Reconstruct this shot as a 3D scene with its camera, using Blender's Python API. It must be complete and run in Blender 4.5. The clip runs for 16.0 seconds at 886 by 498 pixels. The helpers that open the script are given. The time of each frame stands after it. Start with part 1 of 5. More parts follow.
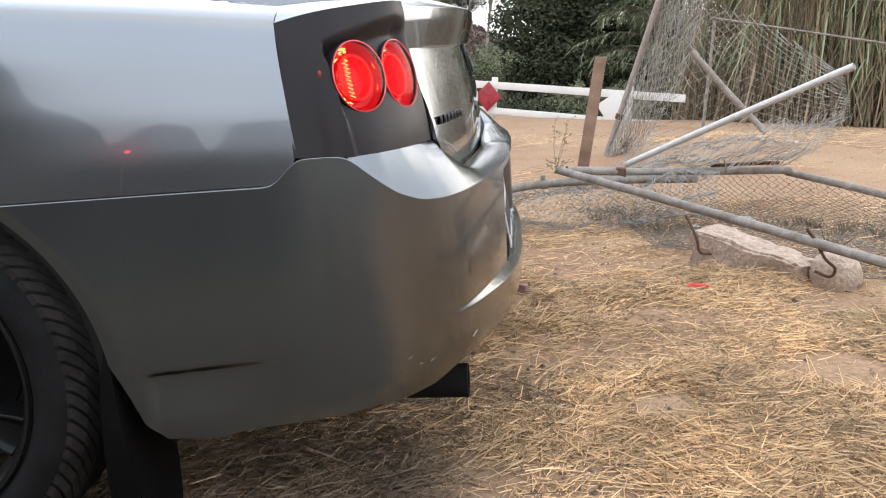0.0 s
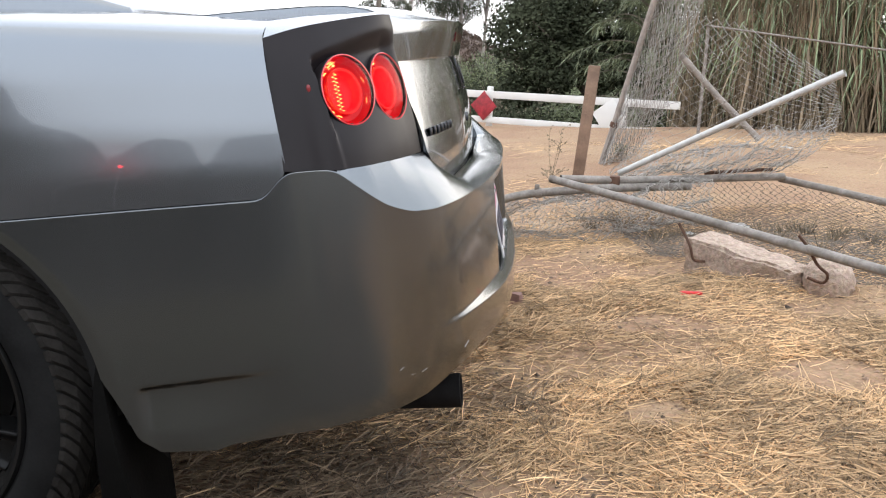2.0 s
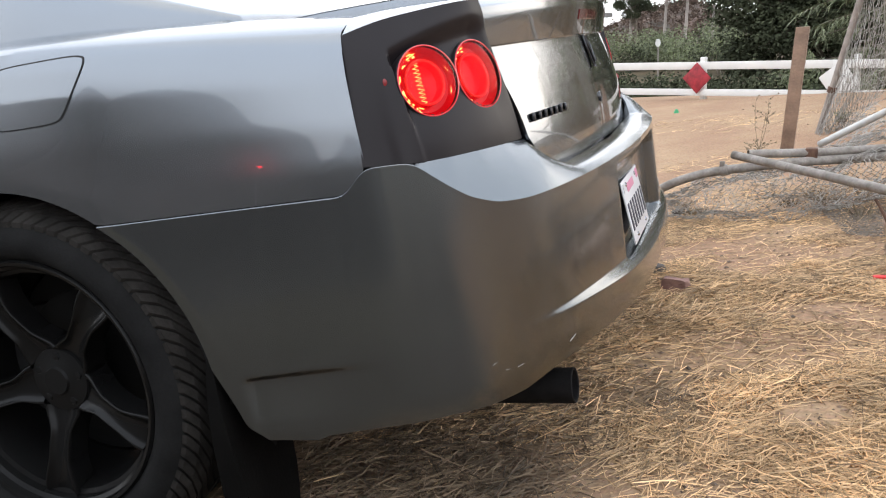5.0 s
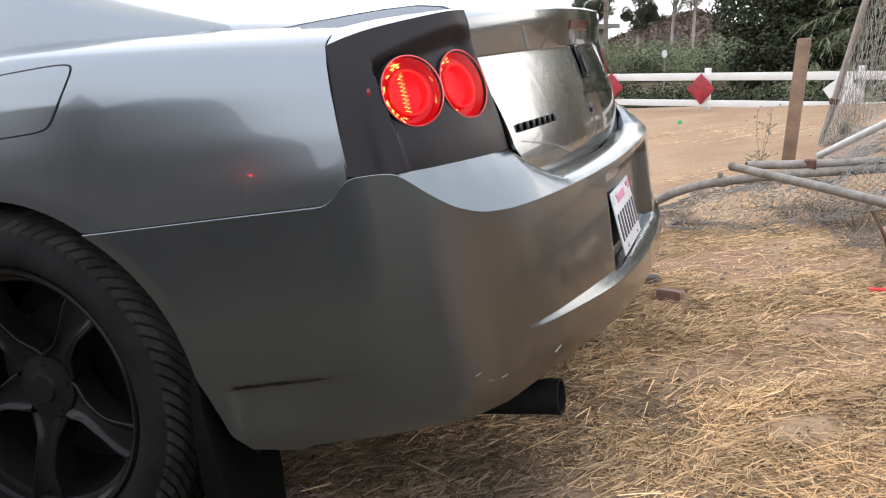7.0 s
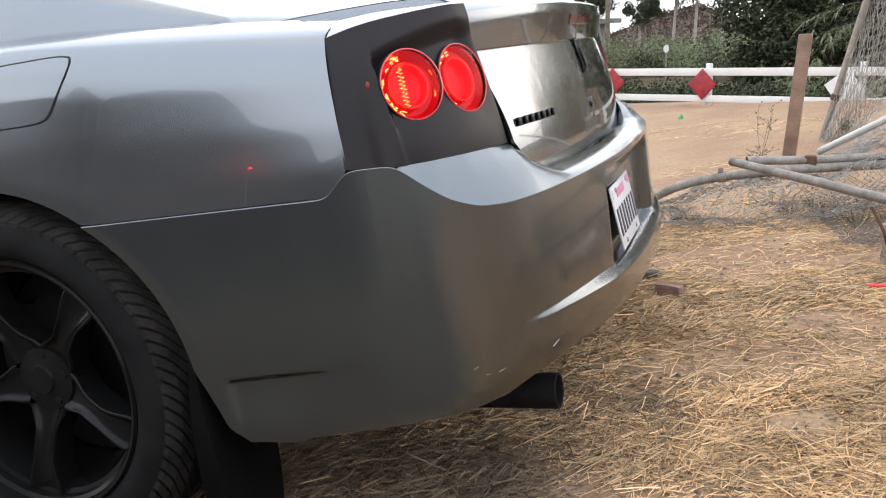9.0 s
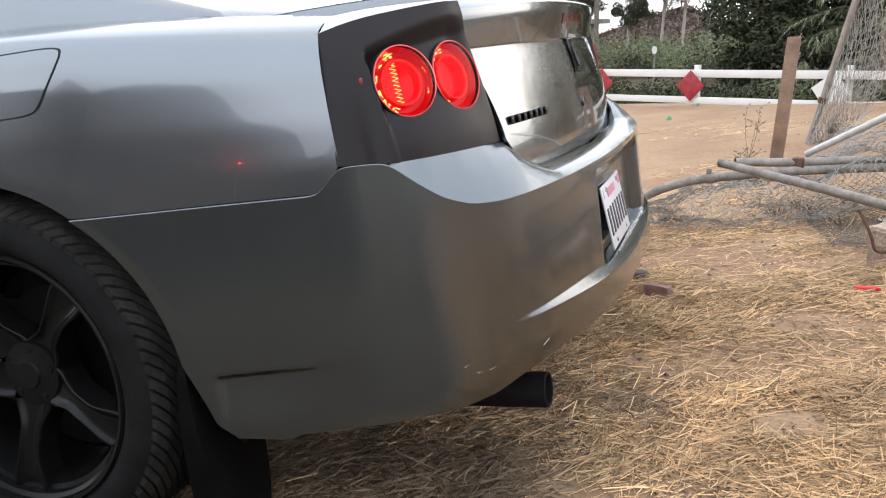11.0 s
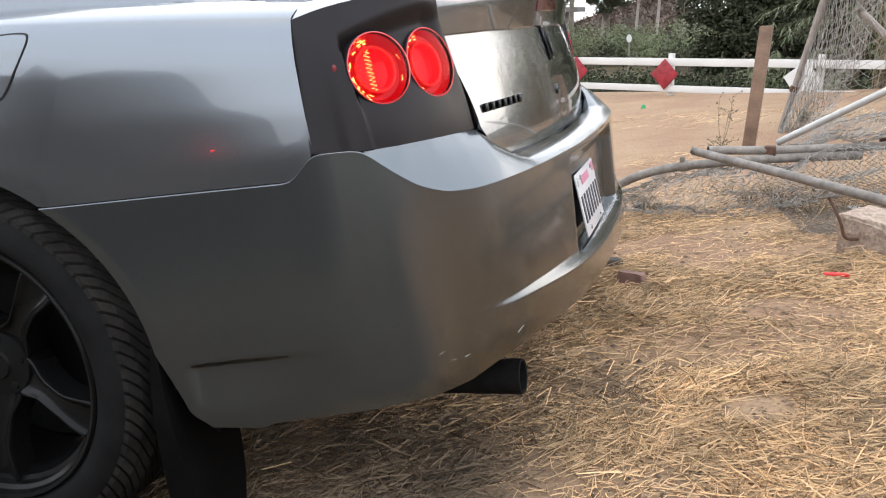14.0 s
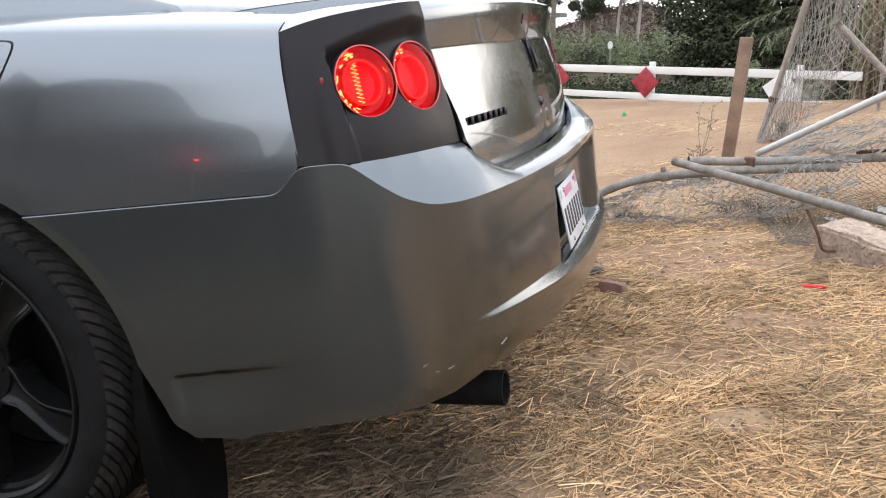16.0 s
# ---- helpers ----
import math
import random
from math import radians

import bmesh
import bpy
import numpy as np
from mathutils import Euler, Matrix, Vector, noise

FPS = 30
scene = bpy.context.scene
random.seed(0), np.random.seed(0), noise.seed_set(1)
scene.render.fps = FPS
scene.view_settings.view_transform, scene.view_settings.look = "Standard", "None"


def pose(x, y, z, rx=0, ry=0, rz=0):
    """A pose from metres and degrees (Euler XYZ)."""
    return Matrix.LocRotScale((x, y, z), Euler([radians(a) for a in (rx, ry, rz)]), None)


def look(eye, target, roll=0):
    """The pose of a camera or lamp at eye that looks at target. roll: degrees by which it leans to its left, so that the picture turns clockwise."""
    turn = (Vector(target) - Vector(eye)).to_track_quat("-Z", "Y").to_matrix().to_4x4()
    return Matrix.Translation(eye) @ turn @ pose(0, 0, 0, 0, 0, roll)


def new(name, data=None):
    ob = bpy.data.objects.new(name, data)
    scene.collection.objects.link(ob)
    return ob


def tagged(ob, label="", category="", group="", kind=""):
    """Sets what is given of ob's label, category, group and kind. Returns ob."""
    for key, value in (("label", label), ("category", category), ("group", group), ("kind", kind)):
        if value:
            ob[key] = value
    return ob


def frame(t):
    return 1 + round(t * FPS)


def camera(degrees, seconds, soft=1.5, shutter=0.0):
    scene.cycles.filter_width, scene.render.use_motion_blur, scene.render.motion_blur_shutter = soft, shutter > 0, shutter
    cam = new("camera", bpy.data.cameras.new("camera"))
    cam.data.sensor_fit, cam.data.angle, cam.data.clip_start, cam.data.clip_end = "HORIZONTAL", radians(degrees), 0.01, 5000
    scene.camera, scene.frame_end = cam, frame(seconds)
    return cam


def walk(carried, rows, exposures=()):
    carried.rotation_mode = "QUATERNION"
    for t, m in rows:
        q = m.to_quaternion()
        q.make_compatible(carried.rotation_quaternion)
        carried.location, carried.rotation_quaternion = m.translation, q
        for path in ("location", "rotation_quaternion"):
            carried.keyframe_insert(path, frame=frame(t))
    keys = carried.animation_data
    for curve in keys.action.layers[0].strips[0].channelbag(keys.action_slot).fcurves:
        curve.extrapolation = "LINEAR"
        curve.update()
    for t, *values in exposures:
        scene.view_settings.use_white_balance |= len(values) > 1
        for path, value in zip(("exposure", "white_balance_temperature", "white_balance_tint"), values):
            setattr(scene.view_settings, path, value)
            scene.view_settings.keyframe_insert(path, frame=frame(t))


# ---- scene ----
cam = camera(54.2, 16.0, soft=1.15)
PATH = [
    (0, (-0.0165, -0.0003, 1.0204), (-0.3939, 1.9090, 0.5598), 2.55),
    (0.5, (-0.0042, -0.0003, 1.0260), (-0.3786, 1.9099, 0.5669), 1.71),
    (1, (0.0005, -0.0017, 1.0295), (-0.3748, 1.9109, 0.5806), 1.43),
    (1.5, (0.0012, -0.0042, 1.0295), (-0.3680, 1.9110, 0.5868), 1.82),
    (2, (-0.0004, -0.0051, 1.0274), (-0.3761, 1.9092, 0.5867), 1.99),
    (2.5, (0.0048, -0.0052, 1.0285), (-0.4089, 1.9003, 0.5834), 2.06),
    (3, (0.0251, 0.0077, 1.0370), (-0.4944, 1.8819, 0.5707), 1.81),
    (3.5, (0.0715, 0.0357, 1.0342), (-0.6065, 1.8449, 0.5174), 0.74),
    (6, (0.2613, 0.1412, 1.0323), (-0.6351, 1.8689, 0.5721), -3.26),
    (6.5, (0.2562, 0.1412, 1.0328), (-0.6308, 1.8744, 0.5754), -2.84),
    (7, (0.2549, 0.1384, 1.0310), (-0.6324, 1.8721, 0.5765), -2.65),
    (7.5, (0.2564, 0.1387, 1.0325), (-0.6376, 1.8694, 0.5790), -2.72),
    (8, (0.2622, 0.1392, 1.0318), (-0.6334, 1.8696, 0.5805), -2.81),
    (8.5, (0.2607, 0.1374, 1.0310), (-0.6336, 1.8662, 0.5710), -2.71),
    (9, (0.2584, 0.1393, 1.0300), (-0.6290, 1.8696, 0.5626), -2.38),
    (11.5, (0.2469, 0.1384, 1.0283), (-0.6012, 1.8862, 0.5527), -1.29),
    (12, (0.2432, 0.1388, 1.0295), (-0.5911, 1.8909, 0.5455), -1.00),
    (12.5, (0.2354, 0.1408, 1.0263), (-0.5961, 1.8919, 0.5342), -0.81),
    (13, (0.2337, 0.1402, 1.0251), (-0.5972, 1.8902, 0.5280), -0.69),
    (13.5, (0.2398, 0.1461, 1.0221), (-0.5825, 1.8990, 0.5212), -0.92),
    (14, (0.2516, 0.1390, 1.0273), (-0.5552, 1.8995, 0.5274), -1.30),
    (14.5, (0.2520, 0.1434, 1.0244), (-0.5471, 1.9078, 0.5260), -1.39),
    (15, (0.2464, 0.1425, 1.0216), (-0.5451, 1.9103, 0.5232), -1.01),
    (15.5, (0.2467, 0.1409, 1.0317), (-0.5287, 1.9160, 0.5340), -0.59),
    (16, (0.2456, 0.1311, 1.0456), (-0.5195, 1.9119, 0.5525), -0.42),
]
walk(cam, [(t, look(eye, target, roll)) for t, eye, target, roll in PATH])

# ---- light ----
world = bpy.data.worlds.new("sky")
scene.world = world
world.use_nodes = True
wn = world.node_tree
sky = wn.nodes.new("ShaderNodeTexSky")
sky.sky_type, sky.sun_disc = "NISHITA", False
sky.sun_elevation, sky.sun_rotation = radians(15), radians(30)
sky.air_density, sky.dust_density, sky.ozone_density = 1.0, 6.0, 1.0
haze = wn.nodes.new("ShaderNodeMixRGB")
haze.inputs["Fac"].default_value = 0.96
veil = wn.nodes.new("ShaderNodeValToRGB")
for place, colour in zip((0.0, 0.35, 0.8), ((6.9, 6.9, 7.1), (7.4, 7.65, 8.15), (6.8, 7.4, 8.4))):
    el = veil.color_ramp.elements[0] if place == 0.0 else veil.color_ramp.elements[1] if place == 0.8 else veil.color_ramp.elements.new(place)
    el.position, el.color = place, (*[c / 8.5 for c in colour], 1)
up = wn.nodes.new("ShaderNodeSeparateXYZ")
wn.links.new(wn.nodes.new("ShaderNodeTexCoord").outputs["Generated"], up.inputs["Vector"])
wn.links.new(up.outputs["Z"], veil.inputs["Fac"])
gain = wn.nodes.new("ShaderNodeVectorMath")
gain.operation = "SCALE"
gain.inputs["Scale"].default_value = 8.5
wn.links.new(veil.outputs["Color"], gain.inputs[0])
wn.links.new(gain.outputs["Vector"], haze.inputs["Color2"])
wn.links.new(sky.outputs["Color"], haze.inputs["Color1"])
bg = wn.nodes["Background"]
wn.links.new(haze.outputs["Color"], bg.inputs["Color"])
bg.inputs["Strength"].default_value = 0.33
sun = new("sun", bpy.data.lights.new("sun", "SUN"))
sun.data.energy, sun.data.angle, sun.data.color = 0.3, radians(36), (1.0, 0.88, 0.74)
sun.matrix_world = look((4.5, 8.0, 2.5), (0.0, 0.0, 0.0))


# ---- materials ----
def mat(name, col, rough=0.6, metal=0.0, var=0.15, scale=8.0, bump=0.0, bscale=60.0, col2=None, coat=0.0, spec=0.5,
        emit=None, estr=0.0, fine=0.0, rand=0.0):
    """A surface with colour variation at two scales, relief and gloss."""
    if metal < 0.9 and not emit:
        col, col2 = tuple(0.86 * c for c in col), col2 and tuple(0.86 * c for c in col2)
    m = bpy.data.materials.new(name)
    m.use_nodes = True
    nt = m.node_tree
    n, l = nt.nodes, nt.links
    b = n["Principled BSDF"]
    b.inputs["Roughness"].default_value, b.inputs["Metallic"].default_value = rough, metal
    b.inputs["Coat Weight"].default_value, b.inputs["Coat Roughness"].default_value = coat, 0.03
    b.inputs["Specular IOR Level"].default_value = spec
    tc = n.new("ShaderNodeTexCoord")
    big = n.new("ShaderNodeTexNoise")
    big.inputs["Scale"].default_value, big.inputs["Detail"].default_value = scale, 6
    l.new(tc.outputs["Object"], big.inputs["Vector"])
    small = n.new("ShaderNodeTexNoise")
    small.inputs["Scale"].default_value, small.inputs["Detail"].default_value = bscale, 4
    l.new(tc.outputs["Object"], small.inputs["Vector"])
    ramp = n.new("ShaderNodeValToRGB")
    c2 = col2 or tuple(c * (1 - var) for c in col)
    ramp.color_ramp.elements[0].color, ramp.color_ramp.elements[1].color = (*c2, 1), (*col, 1)
    ramp.color_ramp.elements[0].position, ramp.color_ramp.elements[1].position = 0.35, 0.65
    l.new(big.outputs["Fac"], ramp.inputs["Fac"])
    last = ramp.outputs["Color"]
    if fine:
        mix = n.new("ShaderNodeMixRGB")
        mix.blend_type = "MULTIPLY"
        mix.inputs["Fac"].default_value = fine
        l.new(last, mix.inputs["Color1"])
        l.new(small.outputs["Color"], mix.inputs["Color2"])
        hs = n.new("ShaderNodeHueSaturation")
        hs.inputs["Saturation"].default_value = 0.15
        hs.inputs["Value"].default_value = 1.9
        l.new(small.outputs["Color"], hs.inputs["Color"])
        l.new(hs.outputs["Color"], mix.inputs["Color2"])
        last = mix.outputs["Color"]
    if rand:
        geo = n.new("ShaderNodeNewGeometry")
        mr = n.new("ShaderNodeMapRange")
        mr.inputs["To Min"].default_value, mr.inputs["To Max"].default_value = 1 - rand, 1 + rand
        l.new(geo.outputs["Random Per Island"], mr.inputs["Value"])
        hv = n.new("ShaderNodeHueSaturation")
        l.new(mr.outputs["Result"], hv.inputs["Value"])
        l.new(last, hv.inputs["Color"])
        last = hv.outputs["Color"]
    l.new(last, b.inputs["Base Color"])
    if bump:
        bp = n.new("ShaderNodeBump")
        bp.inputs["Strength"].default_value, bp.inputs["Distance"].default_value = bump, 0.01
        l.new(small.outputs["Fac"], bp.inputs["Height"])
        l.new(bp.outputs["Normal"], b.inputs["Normal"])
    if emit:
        b.inputs["Emission Color"].default_value, b.inputs["Emission Strength"].default_value = (*emit, 1), estr
    return m


PAINT = mat("grey_metallic_paint", (0.176, 0.191, 0.208), 0.22, 1.0, 0.04, 3.0, coat=1.0, col2=(0.169, 0.184, 0.201))
# duller coat for dust; darker base dims the sky mirrored in the bumper shelf
BUMPERPAINT = mat("dusty_darkened_grey_paint", (0.115, 0.127, 0.136), 0.25, 1.0, 0.07, 5.0, 0.008, 90, coat=0.9, col2=(0.105, 0.117, 0.125))
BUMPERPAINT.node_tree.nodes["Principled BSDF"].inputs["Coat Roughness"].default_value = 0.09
PRIMER = mat("dark_wrap", (0.018, 0.0145, 0.016), 0.36, 0.0, 0.2, 5.0, 0.015, 300, spec=0.2)
EXHAUST = mat("matt_black_exhaust", (0.013, 0.012, 0.012), 0.8, 0, 0.4, 30.0, 0.1, 200, spec=0.12)
FLAPRUBBER = mat("flap_rubber", (0.011, 0.0105, 0.010), 0.75, 0, 0.3, 12.0, 0.1, 120, spec=0.12)
RUBBER = mat("tyre_rubber", (0.017, 0.017, 0.017), 0.85, 0, 0.35, 14.0, 0.15, 160, fine=0.4, spec=0.06)
TREADRUBBER = mat("dusty_tread_rubber", (0.031, 0.0285, 0.026), 0.9, 0, 0.5, 20.0, 0.2, 160, fine=0.5, spec=0.1)
BLACKMETAL = mat("black_wheel_paint", (0.010, 0.010, 0.010), 0.40, 0.0, 0.2, 10.0, spec=0.14)
BLACKGLOSS = mat("gloss_black_wheel_paint", (0.009, 0.009, 0.009), 0.24, 0.0, 0.2, 10.0, spec=0.15)
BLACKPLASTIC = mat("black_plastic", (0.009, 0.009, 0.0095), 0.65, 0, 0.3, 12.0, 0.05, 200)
CHROME = mat("dark_chrome", (0.35, 0.35, 0.36), 0.2, 1.0, 0.1)
DARKCHROME = mat("smoked_chrome", (0.10, 0.10, 0.105), 0.25, 0.8, 0.2, 30.0)
DARKRED = mat("unlit_red_lens", (0.16, 0.012, 0.016), 0.2, 0, 0.2, coat=0.8)
SCRATCH = mat("bare_scratch", (0.42, 0.40, 0.38), 0.7, 0, 0.2)
GLASSDARK = mat("tinted_glass", (0.012, 0.014, 0.016), 0.06, 0, 0.1, coat=0.6)
LENSRED = mat("red_lens", (0.38, 0.004, 0.009), 0.15, 0, 0.1, coat=0.4, emit=(1.0, 0.012, 0.03), estr=0.7)
BOWLRED = mat("red_lens_bowl", (0.30, 0.006, 0.01), 0.12, 0, 0.3, 40.0, coat=0.5, emit=(1.0, 0.01, 0.03), estr=0.36)
RINGRED = mat("red_lens_rim", (0.5, 0.05, 0.06), 0.15, 0, 0.1, coat=0.5, emit=(1.0, 0.05, 0.06), estr=0.25)
CLEARLENS = bpy.data.materials.new("clear_red_lens")
CLEARLENS.use_nodes = True
gn = CLEARLENS.node_tree
tr, gl, fr, mx = gn.nodes.new("ShaderNodeBsdfTransparent"), gn.nodes.new("ShaderNodeBsdfGlossy"), gn.nodes.new("ShaderNodeFresnel"), gn.nodes.new("ShaderNodeMixShader")
tr.inputs["Color"].default_value = (1.0, 0.45, 0.45, 1)
gl.inputs["Roughness"].default_value = 0.05
fr.inputs["IOR"].default_value = 1.13
gn.links.new(fr.outputs["Fac"], mx.inputs["Fac"])
gn.links.new(tr.outputs["BSDF"], mx.inputs[1])
gn.links.new(gl.outputs["BSDF"], mx.inputs[2])
gn.links.new(mx.outputs["Shader"], gn.nodes["Material Output"].inputs["Surface"])
MARKERLENS = mat("smoked_red_marker", (0.10, 0.01, 0.012), 0.4, 0, 0.2, emit=(1.0, 0.03, 0.04), estr=0.12)
GLOW = mat("lit_lamp", (0.6, 0.03, 0.03), 0.3, emit=(1.0, 0.05, 0.04), estr=0.8)
HOT = mat("lit_core_and_glints", (1.0, 0.35, 0.12), 0.3, emit=(1.0, 0.55, 0.14), estr=5.0)
DIRT = mat("dry_dirt", (0.30, 0.178, 0.106), 0.95, 0, 0.3, 1.9, 0.9, 60, col2=(0.365, 0.242, 0.142), fine=0.9)
# shade beside the car put into the dirt colour, fading raggedly into dry dirt
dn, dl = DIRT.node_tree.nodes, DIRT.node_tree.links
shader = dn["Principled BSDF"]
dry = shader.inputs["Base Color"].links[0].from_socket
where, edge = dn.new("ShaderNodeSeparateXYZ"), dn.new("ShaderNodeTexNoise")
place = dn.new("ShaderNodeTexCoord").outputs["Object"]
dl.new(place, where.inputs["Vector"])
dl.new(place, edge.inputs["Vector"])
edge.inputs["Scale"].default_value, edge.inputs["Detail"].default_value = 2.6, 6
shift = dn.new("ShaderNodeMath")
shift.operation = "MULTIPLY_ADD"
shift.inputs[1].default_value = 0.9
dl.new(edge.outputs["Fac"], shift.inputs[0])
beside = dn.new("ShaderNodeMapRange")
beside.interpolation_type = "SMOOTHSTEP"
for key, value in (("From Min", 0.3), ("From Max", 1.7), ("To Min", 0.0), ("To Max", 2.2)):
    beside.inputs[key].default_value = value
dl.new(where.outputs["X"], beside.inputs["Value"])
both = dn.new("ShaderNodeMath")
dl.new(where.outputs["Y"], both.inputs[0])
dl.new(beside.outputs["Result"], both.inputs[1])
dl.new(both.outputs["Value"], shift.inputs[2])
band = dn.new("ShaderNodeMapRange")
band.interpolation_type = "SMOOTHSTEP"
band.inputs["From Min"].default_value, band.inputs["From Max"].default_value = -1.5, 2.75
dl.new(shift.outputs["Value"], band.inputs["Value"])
shade_mix = dn.new("ShaderNodeMixRGB")
shade_mix.blend_type = "MULTIPLY"
shade_mix.inputs["Fac"].default_value = 1.0
# darkest beside the car, which also dims the ground mirrored in its flank
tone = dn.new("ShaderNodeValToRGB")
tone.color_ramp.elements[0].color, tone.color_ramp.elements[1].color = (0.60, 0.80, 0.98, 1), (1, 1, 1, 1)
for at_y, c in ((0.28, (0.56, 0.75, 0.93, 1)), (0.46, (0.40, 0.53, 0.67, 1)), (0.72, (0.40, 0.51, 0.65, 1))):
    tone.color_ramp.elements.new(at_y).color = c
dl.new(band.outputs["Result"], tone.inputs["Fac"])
dl.new(dry, shade_mix.inputs["Color1"])
dl.new(tone.outputs["Color"], shade_mix.inputs["Color2"])
dl.new(shade_mix.outputs["Color"], shader.inputs["Base Color"])
# straw with the car's shade put into its colour
SHADESTRAW = mat("shade_toned_straw", (0.27, 0.19, 0.12), 0.8, 0, 0.4, 3.0, rand=0.7)
STRAW = mat("dry_straw", (0.71, 0.475, 0.26), 0.65, 0, 0.4, 3.0, rand=0.75)
GALV = mat("galvanised_steel", (0.30, 0.27, 0.24), 0.65, 0.05, 0.35, 22.0, 0.15, 90, col2=(0.18, 0.157, 0.135), fine=0.6)
DULLPIPE = mat("weathered_pipe", (0.36, 0.31, 0.27), 0.7, 0.1, 0.3, 18.0, 0.1, 90)
BRIGHT = mat("new_galvanised_tube", (0.62, 0.61, 0.585), 0.45, 0.2, 0.15, 30.0)
WIRE = mat("galvanised_wire", (0.42, 0.395, 0.36), 0.6, 0.1, 0.3, 30.0, rand=0.2)
DULLWIRE = mat("dull_wire", (0.24, 0.205, 0.17), 0.7, 0.2, 0.3, 30.0, rand=0.2)
WOOD = mat("weathered_post_wood", (0.30, 0.195, 0.135), 0.8, 0, 0.4, 9.0, 0.4, 70, fine=0.4)
WHITE = mat("white_painted_board", (0.78, 0.77, 0.74), 0.6, 0, 0.1, 3.0, 0.05, 80)
REDSIGN = mat("red_reflector_sheet", (0.42, 0.025, 0.04), 0.55, 0, 0.5, 14.0, fine=0.4)
GREYCONC = mat("far_concrete", (0.22, 0.21, 0.20), 0.9, 0, 0.3, 0.5, 0.2, 3.0)
CONCRETE = mat("broken_concrete", (0.50, 0.385, 0.305), 0.95, 0, 0.3, 30.0, 1.0, 75, col2=(0.37, 0.28, 0.22), fine=0.95)
RUST = mat("rusty_iron", (0.16, 0.085, 0.055), 0.8, 0.3, 0.4, 40.0, 0.3, 200)
LEAFDARK = mat("dark_foliage", (0.072, 0.080, 0.046), 0.85, 0, 0.5, 1.2, rand=0.4, col2=(0.040, 0.047, 0.027), spec=0.12)
LEAF = mat("shrub_foliage", (0.15, 0.175, 0.075), 0.65, 0, 0.4, 0.8, rand=0.4)
REED = mat("cane_leaf", (0.33, 0.40, 0.22), 0.6, 0, 0.4, 1.0, rand=0.5)
REEDDRY = mat("dry_cane", (0.30, 0.225, 0.14), 0.7, 0, 0.4, 2.0, rand=0.35)
NEEDLE = mat("conifer_needles", (0.25, 0.28, 0.16), 0.6, 0, 0.4, 2.0, rand=0.4)
BARK = mat("bark", (0.22, 0.18, 0.14), 0.9, 0, 0.4, 6.0, 0.5, 40)
HILLMAT = mat("dry_scrub_hill", (0.15, 0.105, 0.085), 0.95, 0, 0.5, 0.35, 0.6, 2.0, col2=(0.06, 0.05, 0.04), fine=0.5)
PALEBARK = mat("pale_bark", (0.42, 0.37, 0.33), 0.9, 0, 0.3, 2.0, 0.3, 20)
SCRUBLEAF = mat("dry_scrub_leaf", (0.125, 0.09, 0.07), 0.9, 0, 0.3, 0.3, rand=0.25, spec=0.1)
PLATE = mat("plate_white", (0.64, 0.64, 0.66), 0.4, 0, 0.05)
INK = mat("plate_ink", (0.025, 0.025, 0.05), 0.5, 0, 0.05)
PINK = mat("plate_red_script", (0.62, 0.22, 0.34), 0.5, 0, 0.05)


# ---- mesh helpers ----
def part(name, bm, material, parent=None, label="", smooth=True, sharp=35):
    me = bpy.data.meshes.new(name)
    bm.normal_update()
    for f in bm.faces:
        f.smooth = smooth
    if smooth:
        for e in bm.edges:
            if len(e.link_faces) == 2 and e.calc_face_angle(0) > radians(sharp):
                e.smooth = False
    bm.to_mesh(me)
    bm.free()
    for m in (material if isinstance(material, (list, tuple)) else [material]):
        me.materials.append(m)
    ob = new(name, me)
    ob.parent = parent
    if label:
        ob["label"] = label
    return ob


def empty(name, m):
    ob = new(name)
    ob.matrix_world = m
    return ob


def catmull(points, n):
    """n + 1 points along a smooth line through the given ones."""
    P = [np.array(p, float) for p in points]
    P = [2 * P[0] - P[1]] + P + [2 * P[-1] - P[-2]]
    k = len(P) - 3
    out = []
    for i in range(n + 1):
        u = min(i / n * k, k - 1e-9)
        j = int(u)
        t = u - j
        a, b, c, d = P[j:j + 4]
        out.append(0.5 * (2 * b + (c - a) * t + (2 * a - 5 * b + 4 * c - d) * t * t + (3 * b - a - 3 * c + d) * t ** 3))
    return out


def even(points, n, fineness=400):
    """Like catmull, but evenly spaced."""
    C = np.array(catmull(points, fineness))
    s = np.r_[0, np.cumsum(np.linalg.norm(np.diff(C, axis=0), axis=1))]
    q = np.linspace(0, s[-1], n + 1)
    return np.stack([np.interp(q, s, C[:, k]) for k in range(C.shape[1])], 1)


def grid(bm, rows, mat_index=0, flip=False, keep=None):
    """Faces between rows of points."""
    V = [[bm.verts.new(p) for p in r] for r in rows]
    for i in range(len(V) - 1):
        for j in range(len(V[0]) - 1):
            q = [V[i][j], V[i][j + 1], V[i + 1][j + 1], V[i + 1][j]]
            if keep and not keep(i, j):
                continue
            if flip:
                q.reverse()
            f = bm.faces.new(q)
            f.material_index = mat_index
    return V


